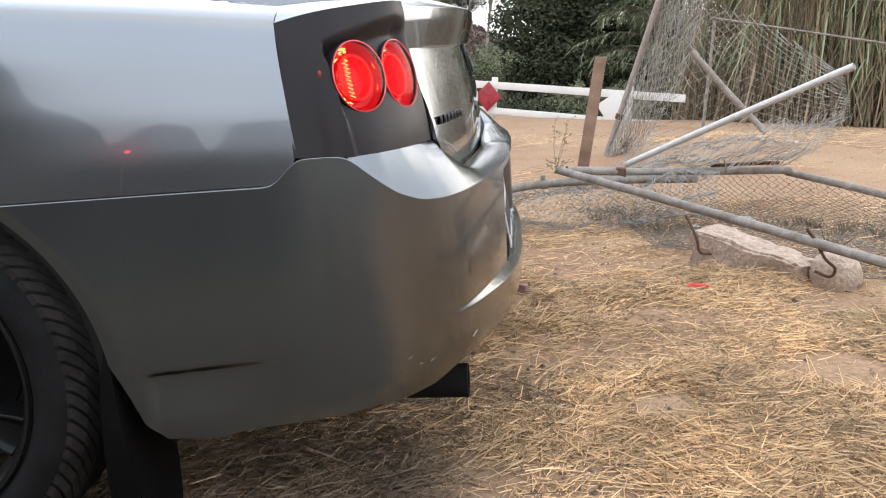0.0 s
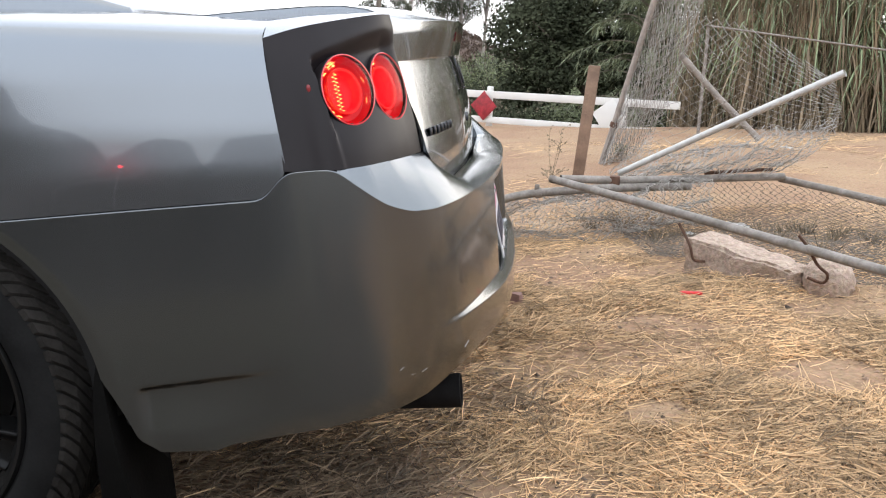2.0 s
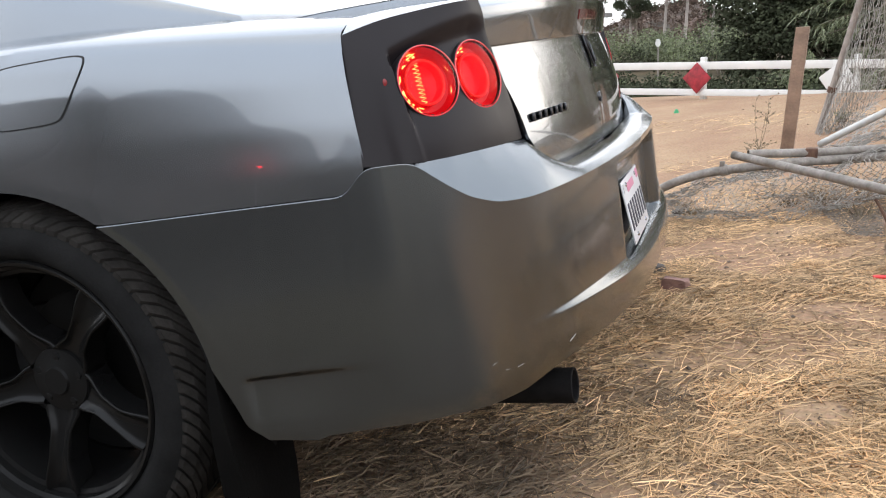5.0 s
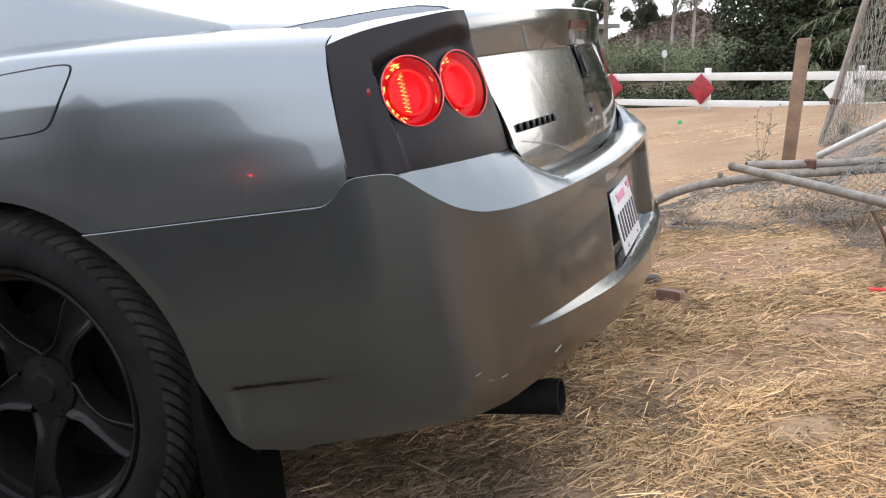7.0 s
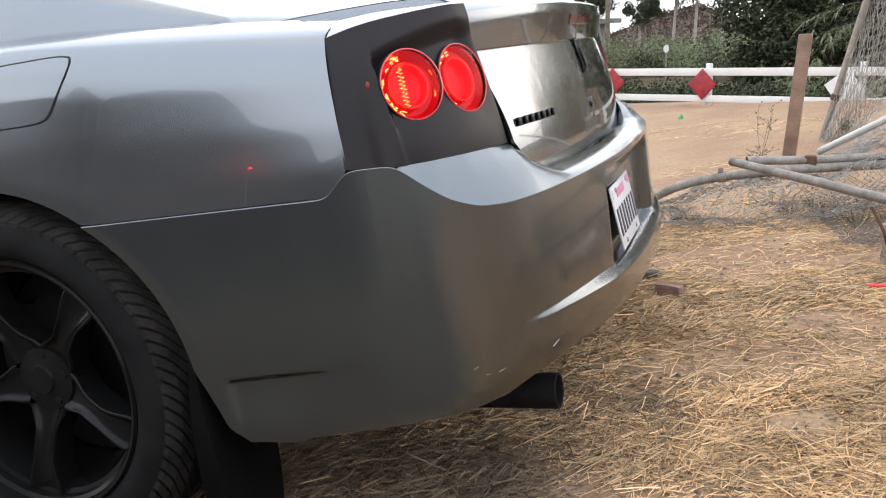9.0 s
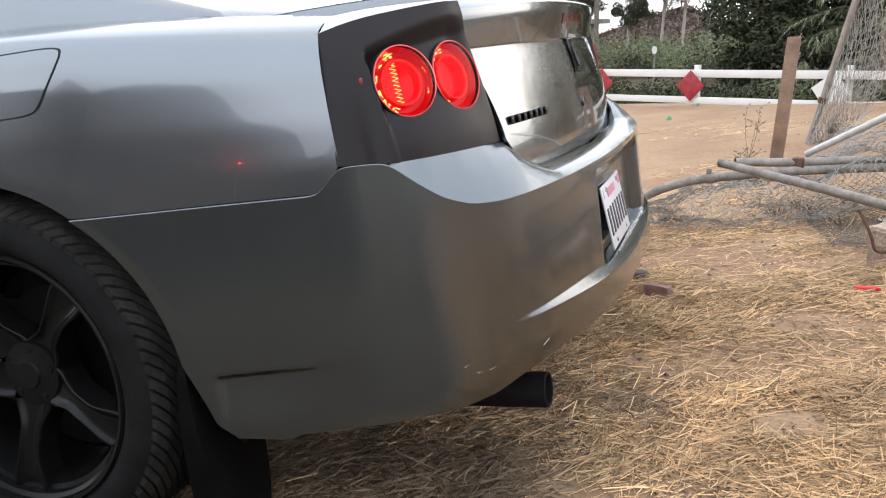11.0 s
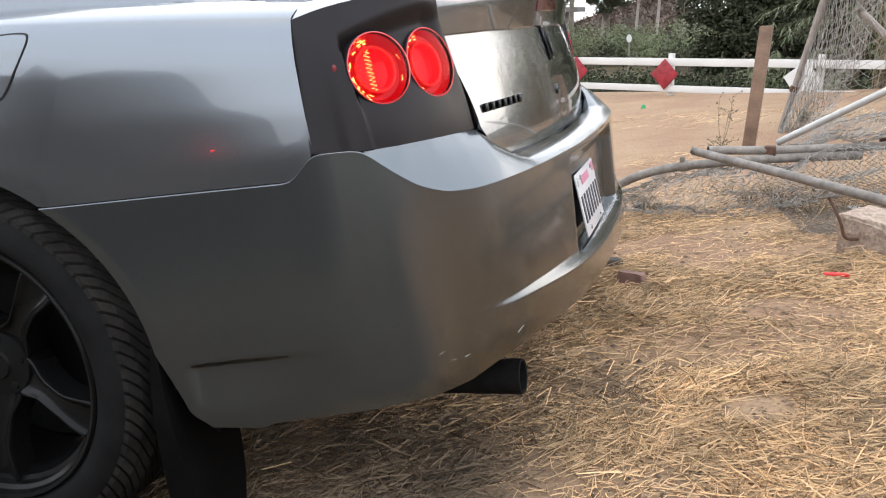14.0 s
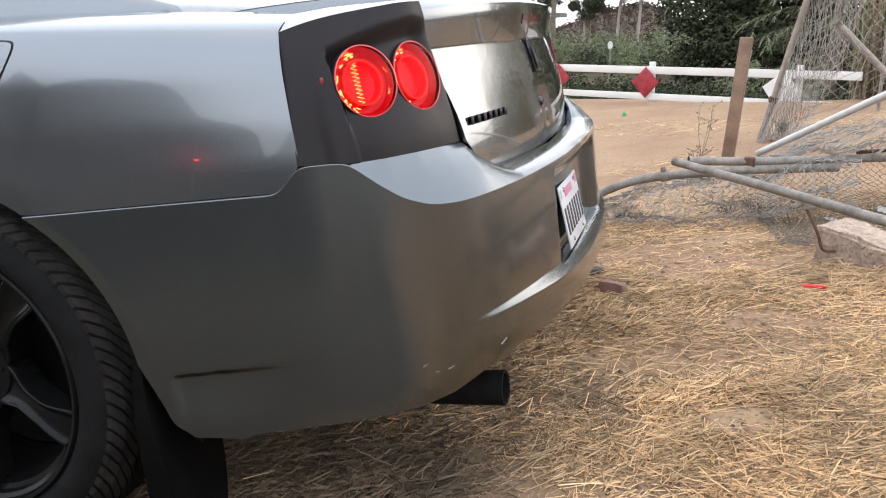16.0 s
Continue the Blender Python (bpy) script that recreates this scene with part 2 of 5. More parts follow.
def tube(bm, points, r, sides=10, r2=None, cap=True):
    """A round bar along points."""
    pts = [Vector(p) for p in points]
    rings = []
    side = None
    for i, p in enumerate(pts):
        d = (pts[min(i + 1, len(pts) - 1)] - pts[max(i - 1, 0)]).normalized()
        if side is None:
            side = d.orthogonal().normalized()
        side = (side - d * side.dot(d)).normalized()
        up = d.cross(side)
        rr = r if r2 is None else r + (r2 - r) * i / (len(pts) - 1)
        rings.append([bm.verts.new(p + rr * (math.cos(2 * math.pi * k / sides) * side + math.sin(2 * math.pi * k / sides) * up)) for k in range(sides)])
    for a, b in zip(rings, rings[1:]):
        for k in range(sides):
            bm.faces.new((a[k], a[(k + 1) % sides], b[(k + 1) % sides], b[k]))
    if cap:
        bm.faces.new(rings[0][::-1])
        bm.faces.new(rings[-1])
    return rings


def box(bm, size, m=None, bevel=0.0):
    g = bmesh.ops.create_cube(bm, size=1.0)
    vs = g["verts"]
    bmesh.ops.scale(bm, vec=size, verts=vs)
    if bevel:
        es = {e for v in vs for e in v.link_edges}
        r = bmesh.ops.bevel(bm, geom=list(es), offset=bevel, segments=2, affect="EDGES", profile=0.5)
        vs = list({v for f in r["faces"] for v in f.verts} | {v for v in vs if v.is_valid})
        seen, todo = set(vs), list(vs)
        while todo:
            v = todo.pop()
            for e in v.link_edges:
                o = e.other_vert(v)
                if o not in seen:
                    seen.add(o)
                    todo.append(o)
        vs = list(seen)
    if m is not None:
        bmesh.ops.transform(bm, matrix=m, verts=vs)
    return vs


def lathe(bm, profile, m, steps=48, closed=False):
    """Turns a profile of (radius, along) round the local z axis of m."""
    rings = [[bm.verts.new(m @ Vector((r * math.cos(2 * math.pi * k / steps), r * math.sin(2 * math.pi * k / steps), h))) for k in range(steps)] for r, h in profile]
    pairs = list(zip(rings, rings[1:])) + ([(rings[-1], rings[0])] if closed else [])
    for a, b in pairs:
        for k in range(steps):
            bm.faces.new((a[k], a[(k + 1) % steps], b[(k + 1) % steps], b[k]))
    return rings


def smoothstep(a, b, x):
    t = min(1.0, max(0.0, (x - a) / (b - a)))
    return t * t * (3 - 2 * t)


def ground_z(x, y):
    """The height of the sloping yard, which levels out in the distance."""
    u = x + 1.249
    near = 0.107 * 8 * math.tanh(u / 8) + 0.02 * (y - 1.218) + 0.04 * smoothstep(1.3, 3.0, y)
    d = math.hypot(x + 0.5, y - 0.5)
    t = smoothstep(4.8, 15.0, d)
    far = 0.2 - 1.0 * smoothstep(10.3, 12.6, y + 0.35 * x)
    bumps = 0.02 * noise.noise(Vector((x * 0.8, y * 0.8, 0))) * smoothstep(2.0, 5.0, d) + 0.006 * noise.noise(Vector((x * 4, y * 4, 3)))
    return near * (1 - t) + far * t + bumps


# ---- ground ----
def axis(lo, hi, fine_lo, fine_hi, step, grow=1.18):
    v = list(np.arange(fine_lo, fine_hi, step))
    s, p = step, fine_hi
    while p < hi:
        v.append(p)
        s *= grow
        p += s
    v.append(hi)
    s, p = step * grow, fine_lo - step * grow
    while p > lo:
        v.insert(0, p)
        s *= grow
        p -= s
    v.insert(0, lo)
    return v


bm = bmesh.new()
gx, gy = axis(-900, 900, -1.6, 2.6, 0.05), axis(-900, 900, 0.6, 5.0, 0.05)
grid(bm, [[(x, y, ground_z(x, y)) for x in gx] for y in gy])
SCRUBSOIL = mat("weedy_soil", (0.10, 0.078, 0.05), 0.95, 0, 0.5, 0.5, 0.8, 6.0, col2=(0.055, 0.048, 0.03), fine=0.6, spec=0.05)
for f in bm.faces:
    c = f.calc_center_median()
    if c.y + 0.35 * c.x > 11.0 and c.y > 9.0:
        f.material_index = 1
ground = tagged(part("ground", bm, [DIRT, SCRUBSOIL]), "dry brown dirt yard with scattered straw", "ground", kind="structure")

# ---- car: x to its tail, y across to its far side, z up from the foot of the near rear wheel ----
MID = 0.92
car = tagged(empty("car", pose(-1.249, 1.218, 0.0, 0.286, -6.277, 7.5)), "grey metallic four-door sedan parked on dirt and straw", "car")


def lerp_table(x, *pairs):
    return float(np.interp(x, [p[0] for p in pairs], [p[1] for p in pairs]))


def smooth_table(pairs, lo, hi, n=600):
    """A table read smoothly: a lookup with the corners rounded off."""
    xs = np.linspace(lo, hi, n)
    v = np.interp(xs, [p[0] for p in pairs], [p[1] for p in pairs])
    w = np.hanning(int(n * 0.05) | 1)
    pad = len(w) // 2
    v = np.convolve(np.r_[2 * v[0] - v[pad:0:-1], v, 2 * v[-1] - v[-2:-pad - 2:-1]], w / w.sum(), "valid")
    return lambda x: float(np.interp(x, xs, v))


side_base = smooth_table([(-3.98, 0.45), (-3.85, 0.22), (-3.6, 0.1), (-3.05, 0.0), (-2.0, -0.02), (-1.0, -0.026), (0.0, -0.028), (0.3, -0.02), (0.53, 0.010),
                          (0.78, 0.036), (0.9, 0.05)], -4.0, 0.9)
shoulder_z = smooth_table([(-3.98, 0.72), (-3.6, 0.84), (-3.0, 0.93), (-2.2, 1.0), (-1.0, 1.03), (-0.2, 1.045), (0.18, 1.028), (0.54, 0.99), (0.78, 0.962), (0.9, 0.95)], -4.0, 0.9)
TUM = [(0, 0), (0.17, 0.004), (0.45, 0.017), (0.74, 0.036), (0.88, 0.050), (1.0, 0.067)]
tumble = smooth_table(TUM, 0, 1)


def side_y(x, z):
    """The flank of the body at x, z."""
    y = side_base(x)
    zs = shoulder_z(x)
    if z > 0.70:
        y += tumble((z - 0.70) / (zs - 0.70))
    if z < 0.42:
        y += 0.03 * ((0.42 - z) / 0.22) ** 2
    for cx in (0.03, -3.02):
        d = math.hypot(x - cx, z - 0.36)
        y += 0.004 * (1 - smoothstep(0.42, 0.455, d)) ** 1.4
    return y


REAR_EDGE = ((0.0, 0.33), (0.69, 0.33), (0.6999, 0.33), (0.70, 0.771), (0.741, 0.81), (0.964, 0.778), (1.2, 0.74))
ARCHES = ((0.03, 0.36, 0.424), (-3.02, 0.36, 0.424))


LT = [(0.7755, 0.1025, 0.9615), (0.82, 0.113, 0.972), (0.86, 0.13, 0.979), (0.90, 0.17, 0.985), (0.935, 0.215, 0.990), (0.958, 0.255, 0.993), (0.972, 0.294, 0.993)]


def mirrored(bm):
    """Adds the far half of the car."""
    geom = bm.verts[:] + bm.edges[:] + bm.faces[:]
    r = bmesh.ops.duplicate(bm, geom=geom)
    vs = [g for g in r["geom"] if isinstance(g, bmesh.types.BMVert)]
    for v in vs:
        v.co.y = 2 * MID - v.co.y
    bmesh.ops.reverse_faces(bm, faces=[g for g in r["geom"] if isinstance(g, bmesh.types.BMFace)])
    bmesh.ops.remove_doubles(bm, verts=bm.verts[:], dist=0.0004)


def body_panel():
    bm = bmesh.new()
    xs = list(np.arange(-3.98, -3.5, 0.04)) + list(np.arange(-3.5, -2.54, 0.025)) + list(np.arange(-2.54, -0.46, 0.08)) + list(np.arange(-0.46, 0.48, 0.02)) + [0.48 + 0.02 * k for k in range(1, 16)]
    lows = list(np.linspace(0.2, 0.70, 22))
    ups = [k / 16 for k in range(1, 17)]
    rows = []
    for i in range(len(lows) + len(ups)):
        row = []
        for x in xs:
            if x > 0.33:
                t = (x - 0.33) / (xs[-1] - 0.33)
            xe = x
            if i < len(lows):
                z = lows[i]
            else:
                z = 0.70 + ups[i - len(lows)] * (shoulder_z(x) - 0.70)
            if x > 0.33:
                xe = 0.33 + t * (lerp_table(max(z, 0.70), *REAR_EDGE[3:]) - 0.33)
                if i >= len(lows):
                    z = 0.70 + ups[i - len(lows)] * (shoulder_z(xe) - 0.70)
            row.append([xe, side_y(xe, z), z])
        rows.append(row)
    inside = [[any(math.hypot(p[0] - cx, p[2] - cz) < r for cx, cz, r in ARCHES) for p in row] for row in rows]
    for row in rows:
        for p in row:
            for cx, cz, r in ARCHES:
                d = math.hypot(p[0] - cx, p[2] - cz)
                if d < r and d > 0.05:
                    p[0], p[2] = cx + (p[0] - cx) * r / d, max(0.2, cz + (p[2] - cz) * r / d)
                    p[1] = side_y(p[0], p[2])

    def keep(i, j):
        if i + 1 < len(lows) and xs[j] > 0.272:
            return False
        return not (inside[i][j] and inside[i + 1][j] and inside[i][j + 1] and inside[i + 1][j + 1])
    V = grid(bm, rows, keep=keep)
    # shoulder and upper deck, from the crease to the middle
    top = []
    for k, (dy, dz) in enumerate(((0, 0), (0.008, 0.006), (0.03, 0.016), (0.07, 0.028), (0.115, 0.035), (0.12, 0.034))):
        row = []
        for p in rows[-1]:
            row.append((p[0] - 0.06 * dy, p[1] + dy, p[2] + dz))
        top.append(row)
    grid(bm, top)
    # deck panel forward of the lid, hood and scuttle
    far = []
    for k in range(7):
        row = []
        for p in top[-1]:
            t = k / 6
            row.append((p[0], p[1] + t * (MID - p[1]), p[2] + 0.03 * (1 - (1 - t) ** 2) - 0.022 * smoothstep(0.45, 0.50, p[0]) * smoothstep(0, 0.2, t)))
        far.append(row)
    grid(bm, far, keep=lambda i, j: top[-1][j + 1][0] < 0.64 or i < 1)
    # wing over the lamp panel, up to the lid
    inner = even([(0.772, 0.226, 0.997), (0.87, 0.270, 1.000), (0.968, 0.300, 0.9985)], 24)
    outer = even(LT, 24)
    grid(bm, [[outer[i] + t * (inner[i] - outer[i]) + np.array((0, 0, 0.010 * math.sin(math.pi * t) * (1 - i / 24))) for i in range(25)] for t in np.linspace(0, 1, 7)])
    # nose
    nose = []
    for k in range(5):
        row = []
        for i in range(len(rows)):
            p = rows[i][0]
            t = k / 4
            row.append((p[0] - 0.06 * math.sin(t * math.pi / 2), p[1] + t * (MID - p[1]), p[2]))
        nose.append(row)
    grid(bm, nose)
    bmesh.ops.remove_doubles(bm, verts=bm.verts[:], dist=0.0008)
    bmesh.ops.delete(bm, geom=[v for v in bm.verts if not v.link_faces], context="VERTS")
    mirrored(bm)
    bmesh.ops.recalc_face_normals(bm, faces=bm.faces[:])
    return part("body_shell", bm, PAINT, car, sharp=30)


body = body_panel()

# bumper: round the tail from wheel arch to wheel arch
PLAN = [(0.27, -0.022), (0.53, 0.010), (0.78, 0.036), (0.88, 0.065), (0.95, 0.1), (1.02, 0.17), (1.07, 0.27), (1.115, 0.46), (1.145, 0.70), (1.155, 0.92)]
TOPZ = ((0.27, 0.697), (0.768, 0.697), (0.806, 0.7395), (0.86, 0.7385), (0.887, 0.735), (0.931, 0.692), (0.96, 0.665), (0.997, 0.645), (1.034, 0.639), (1.155, 0.64))
BOTZ = ((0.27, 0.262), (0.57, 0.257), (0.76, 0.276), (0.95, 0.288), (1.0, 0.297), (1.045, 0.316), (1.09, 0.326), (1.155, 0.322))


def bumper_cover():
    bm = bmesh.new()
    half = even(PLAN, 170)
    nrm = []
    for i, p in enumerate(half):
        d = half[min(i + 1, len(half) - 1)] - half[max(i - 1, 0)]
        d = d / np.linalg.norm(d)
        nrm.append((d[1], -d[0]))
    nrm[-1] = (1, 0)
    zt = [lerp_table(p[0], *TOPZ) for p in half]
    zt = np.convolve(np.r_[[zt[0]] * 2, zt, [zt[-1]] * 2], [0.1, 0.2, 0.4, 0.2, 0.1], "valid")
    levels = 120
    rows = []
    for k in range(levels + 1):
        v = k / levels
        row = []
        for i, p in enumerate(half):
            n = nrm[i]
            zb = lerp_table(p[0], *BOTZ)
            z = zb + (zt[i] - zb) * v
            if p[0] < 0.66:
                # the arch, cut away to the rear at its foot: columns spread evenly back from its edge
                edge = 0.03 + math.sqrt(max(0.0, 0.424 ** 2 - (z - 0.36) ** 2)) + 0.053 * max(0.0, (0.405 - z) / 0.115) + 0.03 * (1 - smoothstep(0.250, 0.300, z))
                qx = edge + (p[0] - 0.27) / 0.39 * (0.66 - edge)
                p = (qx, float(np.interp(qx, half[:100, 0], half[:100, 1])))
                n = nrm[int(np.searchsorted(half[:100, 0], qx))]
            # the lower lip stands proud along the tail, under a bright ledge
            tail = smoothstep(0.13, 0.6, p[1])
            ledge = 0.418 - 0.02 * smoothstep(0.3, 0.92, p[1])
            o = 0.018 * tail * (1 - smoothstep(ledge - 0.008 - 0.008 * tail, ledge + 0.006, z))
            o += 0.006 * (1 - smoothstep(0.25, 0.55, abs(z - 0.52)))
            # crease pressed along the flank
            fl = (1 - smoothstep(0.58, 0.80, p[0])) * smoothstep(0.505, 0.530, p[0])
            line = 0.385 + 0.055 * (p[0] - 0.52)
            o -= 0.0105 * fl * (1 - smoothstep(line - 0.009, line + 0.004, z)) * smoothstep(line - 0.16, line - 0.012, z)
            o -= 0.030 * smoothstep(0.600, 0.630, p[1]) * smoothstep(0.404, 0.414, z) * (1 - smoothstep(0.585, 0.632, z))
            # rolled under at the foot, rounded over at the head
            o -= 0.004 * (1 - min(1.0, (z - zb) / 0.05)) ** 2
            if p[0] < 0.62:
                dd = math.hypot(p[0] - 0.03, z - 0.36)
                fade = 1 - smoothstep(0.50, 0.62, p[0])
                o -= fade * 0.004 * (1 - smoothstep(0.42, 0.455, dd)) ** 1.4
            x, y = p[0] + n[0] * o, p[1] + n[1] * o
            row.append((x, y, z))
        rows.append(row)
    grid(bm, rows)
    # shelf from the crease up to lamp and lid
    inner = []
    ic = [(0.887, 0.068, 0.735), (0.93, 0.125, 0.733), (0.965, 0.20, 0.731), (0.99, 0.275, 0.729), (1.008, 0.350, 0.726), (1.035, 0.385, 0.69), (1.055, 0.45, 0.656), (1.085, 0.92, 0.648)]
    start = min(range(len(half)), key=lambda i: abs(half[i][0] - 0.887))
    keys = [0.887, 0.955, 1.005, 1.045, 1.078, 1.095, 1.112, 1.1555]
    for i in range(start, len(half)):
        x = rows[-1][i][0]
        u = np.interp(min(x, 1.1555), keys, range(len(keys)))
        a = int(min(u, len(ic) - 2))
        inner.append([ic[a][c] + (u - a) * (ic[a + 1][c] - ic[a][c]) for c in range(3)])
    outer = [rows[-1][i] for i in range(start, len(half))]
    shelf = []
    for k in range(7):
        t = k / 6
        shelf.append([(o[0] + t * (q[0] - o[0]), o[1] + t * (q[1] - o[1]), o[2] + t * (q[2] - o[2]) + 0.010 * math.sin(math.pi * t) * min(1, 12 * abs(q[0] - o[0]))) for o, q in zip(outer, inner)])
    grid(bm, shelf)
    # a lip turned down behind the shelf
    grid(bm, [shelf[-1], [(p[0] - 0.03, p[1] + 0.01, p[2] - 0.03) for p in shelf[-1]]])
    # return edge along the side joint and the foot
    grid(bm, [[(rows[-1][i][0], rows[-1][i][1] + dy, rows[-1][i][2] + dz) for i in range(start + 1)] for dy, dz in ((0, 0), (0.0012, 0.0012), (0.003, 0.0018), (0.02, 0.0018))])
    foot = [(p, n) for p, n in zip(rows[0], nrm) if p[0] > 0.66]
    grid(bm, [[p for p, n in foot], [(p[0] - 0.05 * n[0], p[1] - 0.05 * n[1], p[2] + 0.004) for p, n in foot]])
    bmesh.ops.remove_doubles(bm, verts=bm.verts[:], dist=0.0008)
    bmesh.ops.dissolve_degenerate(bm, dist=0.0006, edges=bm.edges[:])
    bm.normal_update()
    mirrored(bm)
    bmesh.ops.recalc_face_normals(bm, faces=bm.faces[:])
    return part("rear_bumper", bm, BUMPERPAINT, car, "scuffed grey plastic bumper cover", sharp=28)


bumper = bumper_cover()

# dark lamp panels
LB = [(0.8062, 0.0415, 0.742), (0.85, 0.056, 0.738), (0.886, 0.069, 0.736), (0.93, 0.125, 0.734), (0.965, 0.20, 0.732), (0.99, 0.275, 0.730), (1.006, 0.346, 0.728)]
N1, N2 = Vector((0.80, -0.57, 0.18)).normalized(), Vector((0.925, -0.35, 0.18)).normalized()
L1, L2 = Vector((0.904, 0.144, 0.864)) + 0.006 * N1, Vector((0.961, 0.257, 0.862)) + 0.003 * N2


def lamp_panel(name, side):
    bm = bmesh.new()
    lo, hi = even(LB, 100), even(LT, 100)
    rows = []
    for k in range(61):
        v = k / 60
        row = []
        for i in range(101):
            u = i / 100
            p = lo[i] + v * (hi[i] - lo[i])
            bulge = 0.012 * math.sin(math.pi * v) * (0.4 + 0.6 * math.sin(math.pi * u))
            brow = smoothstep(0.270, 0.286, u + 0.05 * v) * (1 - smoothstep(0.77, 0.93, v + 0.20 * (1 - u) ** 2))
            d = bulge - brow * (0.0015 + 0.0205 * smoothstep(0.05, 0.75, v)) * (1 - 0.6 * smoothstep(0.84, 1.0, u))
            n = N1.lerp(N2, min(1, max(0, (u - 0.35) / 0.4)))
            if u < 0.35:
                n = Vector((0.15, -0.98, 0.1)).lerp(N1, smoothstep(0.1, 0.35, u)).normalized()
            row.append((p[0] + n.x * d, p[1] + n.y * d, p[2] + n.z * d))
        rows.append(row)

    def keep(i, j):
        c = sum((Vector(rows[a][b]) for a in (i, i + 1) for b in (j, j + 1)), Vector()) / 4
        return all((c - q).cross(n).length > 0.0600 for q, n in ((L1, N1), (L2, N2)))
    grid(bm, rows, keep=keep)
    for edge in (rows[0], rows[-1], [r[0] for r in rows], [r[-1] for r in rows]):
        grid(bm, [edge, [(p[0] - 0.02, p[1] + 0.015, p[2]) for p in edge]])
    bmesh.ops.remove_doubles(bm, verts=bm.verts[:], dist=0.0005)
    if side:
        for v in bm.verts:
            v.co.y = 2 * MID - v.co.y
    bmesh.ops.recalc_face_normals(bm, faces=bm.faces[:])
    ob = part(name, bm, PRIMER, car, "matt dark grey wrapped tail lamp panel with two round lights", sharp=40)
    for c, n, r in ((L1, N1, 0.061), (L2, N2, 0.062)):
        c, n = c.copy(), n.copy()
        if side:
            c.y, n.y = 2 * MID - c.y, -n.y
        m = Matrix.Translation(c) @ n.to_track_quat("Z", "Y").to_matrix().to_4x4()
        b2 = bmesh.new()
        lathe(b2, [(r + 0.0022, -0.03), (r + 0.0022, 0.0), (r + 0.0012, 0.001)], m, 56)
        part("lamp_housing", b2, PRIMER, ob)
        b2 = bmesh.new()
        lathe(b2, [(r + 0.0014, 0.0), (r + 0.0012, 0.0022), (r - 0.0002, 0.0028), (r - 0.0012, 0.0015)], m, 56)
        part("lamp_ring", b2, RINGRED, ob, "pale red translucent lens rim")
        b2 = bmesh.new()
        lathe(b2, [(0.0005, -0.030), (0.30 * r, -0.030), (0.55 * r, -0.027), (0.60 * r, -0.012), (0.66 * r, -0.010)], m, 56)
        part("reflector", b2, LENSRED, ob, "red glowing reflector bowl")
        b2 = bmesh.new()
        lathe(b2, [(0.66 * r, -0.010), (0.70 * r, -0.020), (0.85 * r, -0.018), (r - 0.001, -0.006)], m, 56)
        part("outer_bowl", b2, BOWLRED, ob, "deep red faceted outer bowl", smooth=False)
        b2 = bmesh.new()
        lathe(b2, [(0.595 * r, -0.0115), (0.61 * r, -0.0095), (0.65 * r, -0.0085), (0.665 * r, -0.0105)], m, 56)
        part("inner_ring", b2, GLOW, ob)
        b2 = bmesh.new()
        coil = []
        first = abs(r - 0.061) < 1e-6
        for k in range(21 if first else 0):
            coil.append(m @ Vector((-0.04 * r + (0.10 if k % 2 else -0.10) * r + 0.0006 * math.sin(k), (k - 10) * 0.058 * r, -0.0245)))
        if coil:
            tube(b2, coil, 0.0010, 5)
        else:
            # the lit edge next to the other lamp
            tube(b2, [m @ Vector((0.955 * r * math.cos(a), 0.955 * r * math.sin(a), -0.012)) for a in np.linspace(2.5, 4.1, 14)], 0.0012, 5)
        # glowing slivers stand in for glints round the rim of the lamp
        spark = random.Random(9)
        for k in range(48 if first else 14):
            a0, q = spark.uniform(1.7, 4.6), spark.uniform(0.74, 0.97)
            w = spark.uniform(0.02, 0.09)
            tube(b2, [m @ Vector((q * r * math.cos(a0 + w * j), q * r * math.sin(a0 + w * j), -0.015)) for j in (-1, 0, 1)], spark.uniform(0.0004, 0.0014), 4)
        for k in range(9 if first else 0):
            a0, q = spark.uniform(-0.5, 0.5), spark.uniform(0.88, 0.97)
            tube(b2, [m @ Vector((q * r * math.cos(a0 + 0.03 * j), q * r * math.sin(a0 + 0.03 * j), -0.012)) for j in (-1, 0, 1)], spark.uniform(0.0004, 0.0010), 4)
        tagged(part("light_guide", b2, HOT, ob, "amber lit light guide with glowing slivers for glints"), kind="stuff")
        b2 = bmesh.new()
        lathe(b2, [(r - 0.002, 0.001), (0.9 * r, 0.0045), (0.6 * r, 0.0085), (0.3 * r, 0.0105), (0.0005, 0.011)], m, 56)
        part("lens", b2, CLEARLENS, ob, "clear red-tinted lens dome")
    return ob


for side in (0, 1):
    panel = lamp_panel("tail_lamp", side)
    bm = bmesh.new()
    flip = Matrix.Translation((0, 2 * MID * side, 0)) @ Matrix.Diagonal((1, 1 - 2 * side, 1, 1))
    sm = flip @ Matrix.Translation((0.8512, 0.0868, 0.8738)) @ Vector((0.45, -0.88, 0.15)).to_track_quat("Z", "Y").to_matrix().to_4x4() @ Matrix.Diagonal((0.55, 1.0, 1.0, 1))
    lathe(bm, [(0.0005, 0.0042), (0.004, 0.0038), (0.0065, 0.0022), (0.0075, -0.004)], sm, 20)
    part("side_marker", bm, MARKERLENS, panel, "small dim red side marker glowing through the wrap")

# boot lid: a smoothly bowed face under an overhanging spoiler lip
LEFT = ((0.648, 0.440), (0.677, 0.402), (0.728, 0.354), (0.905, 0.318), (0.972, 0.301), (1.0, 0.303))
LIPZ = 0.907


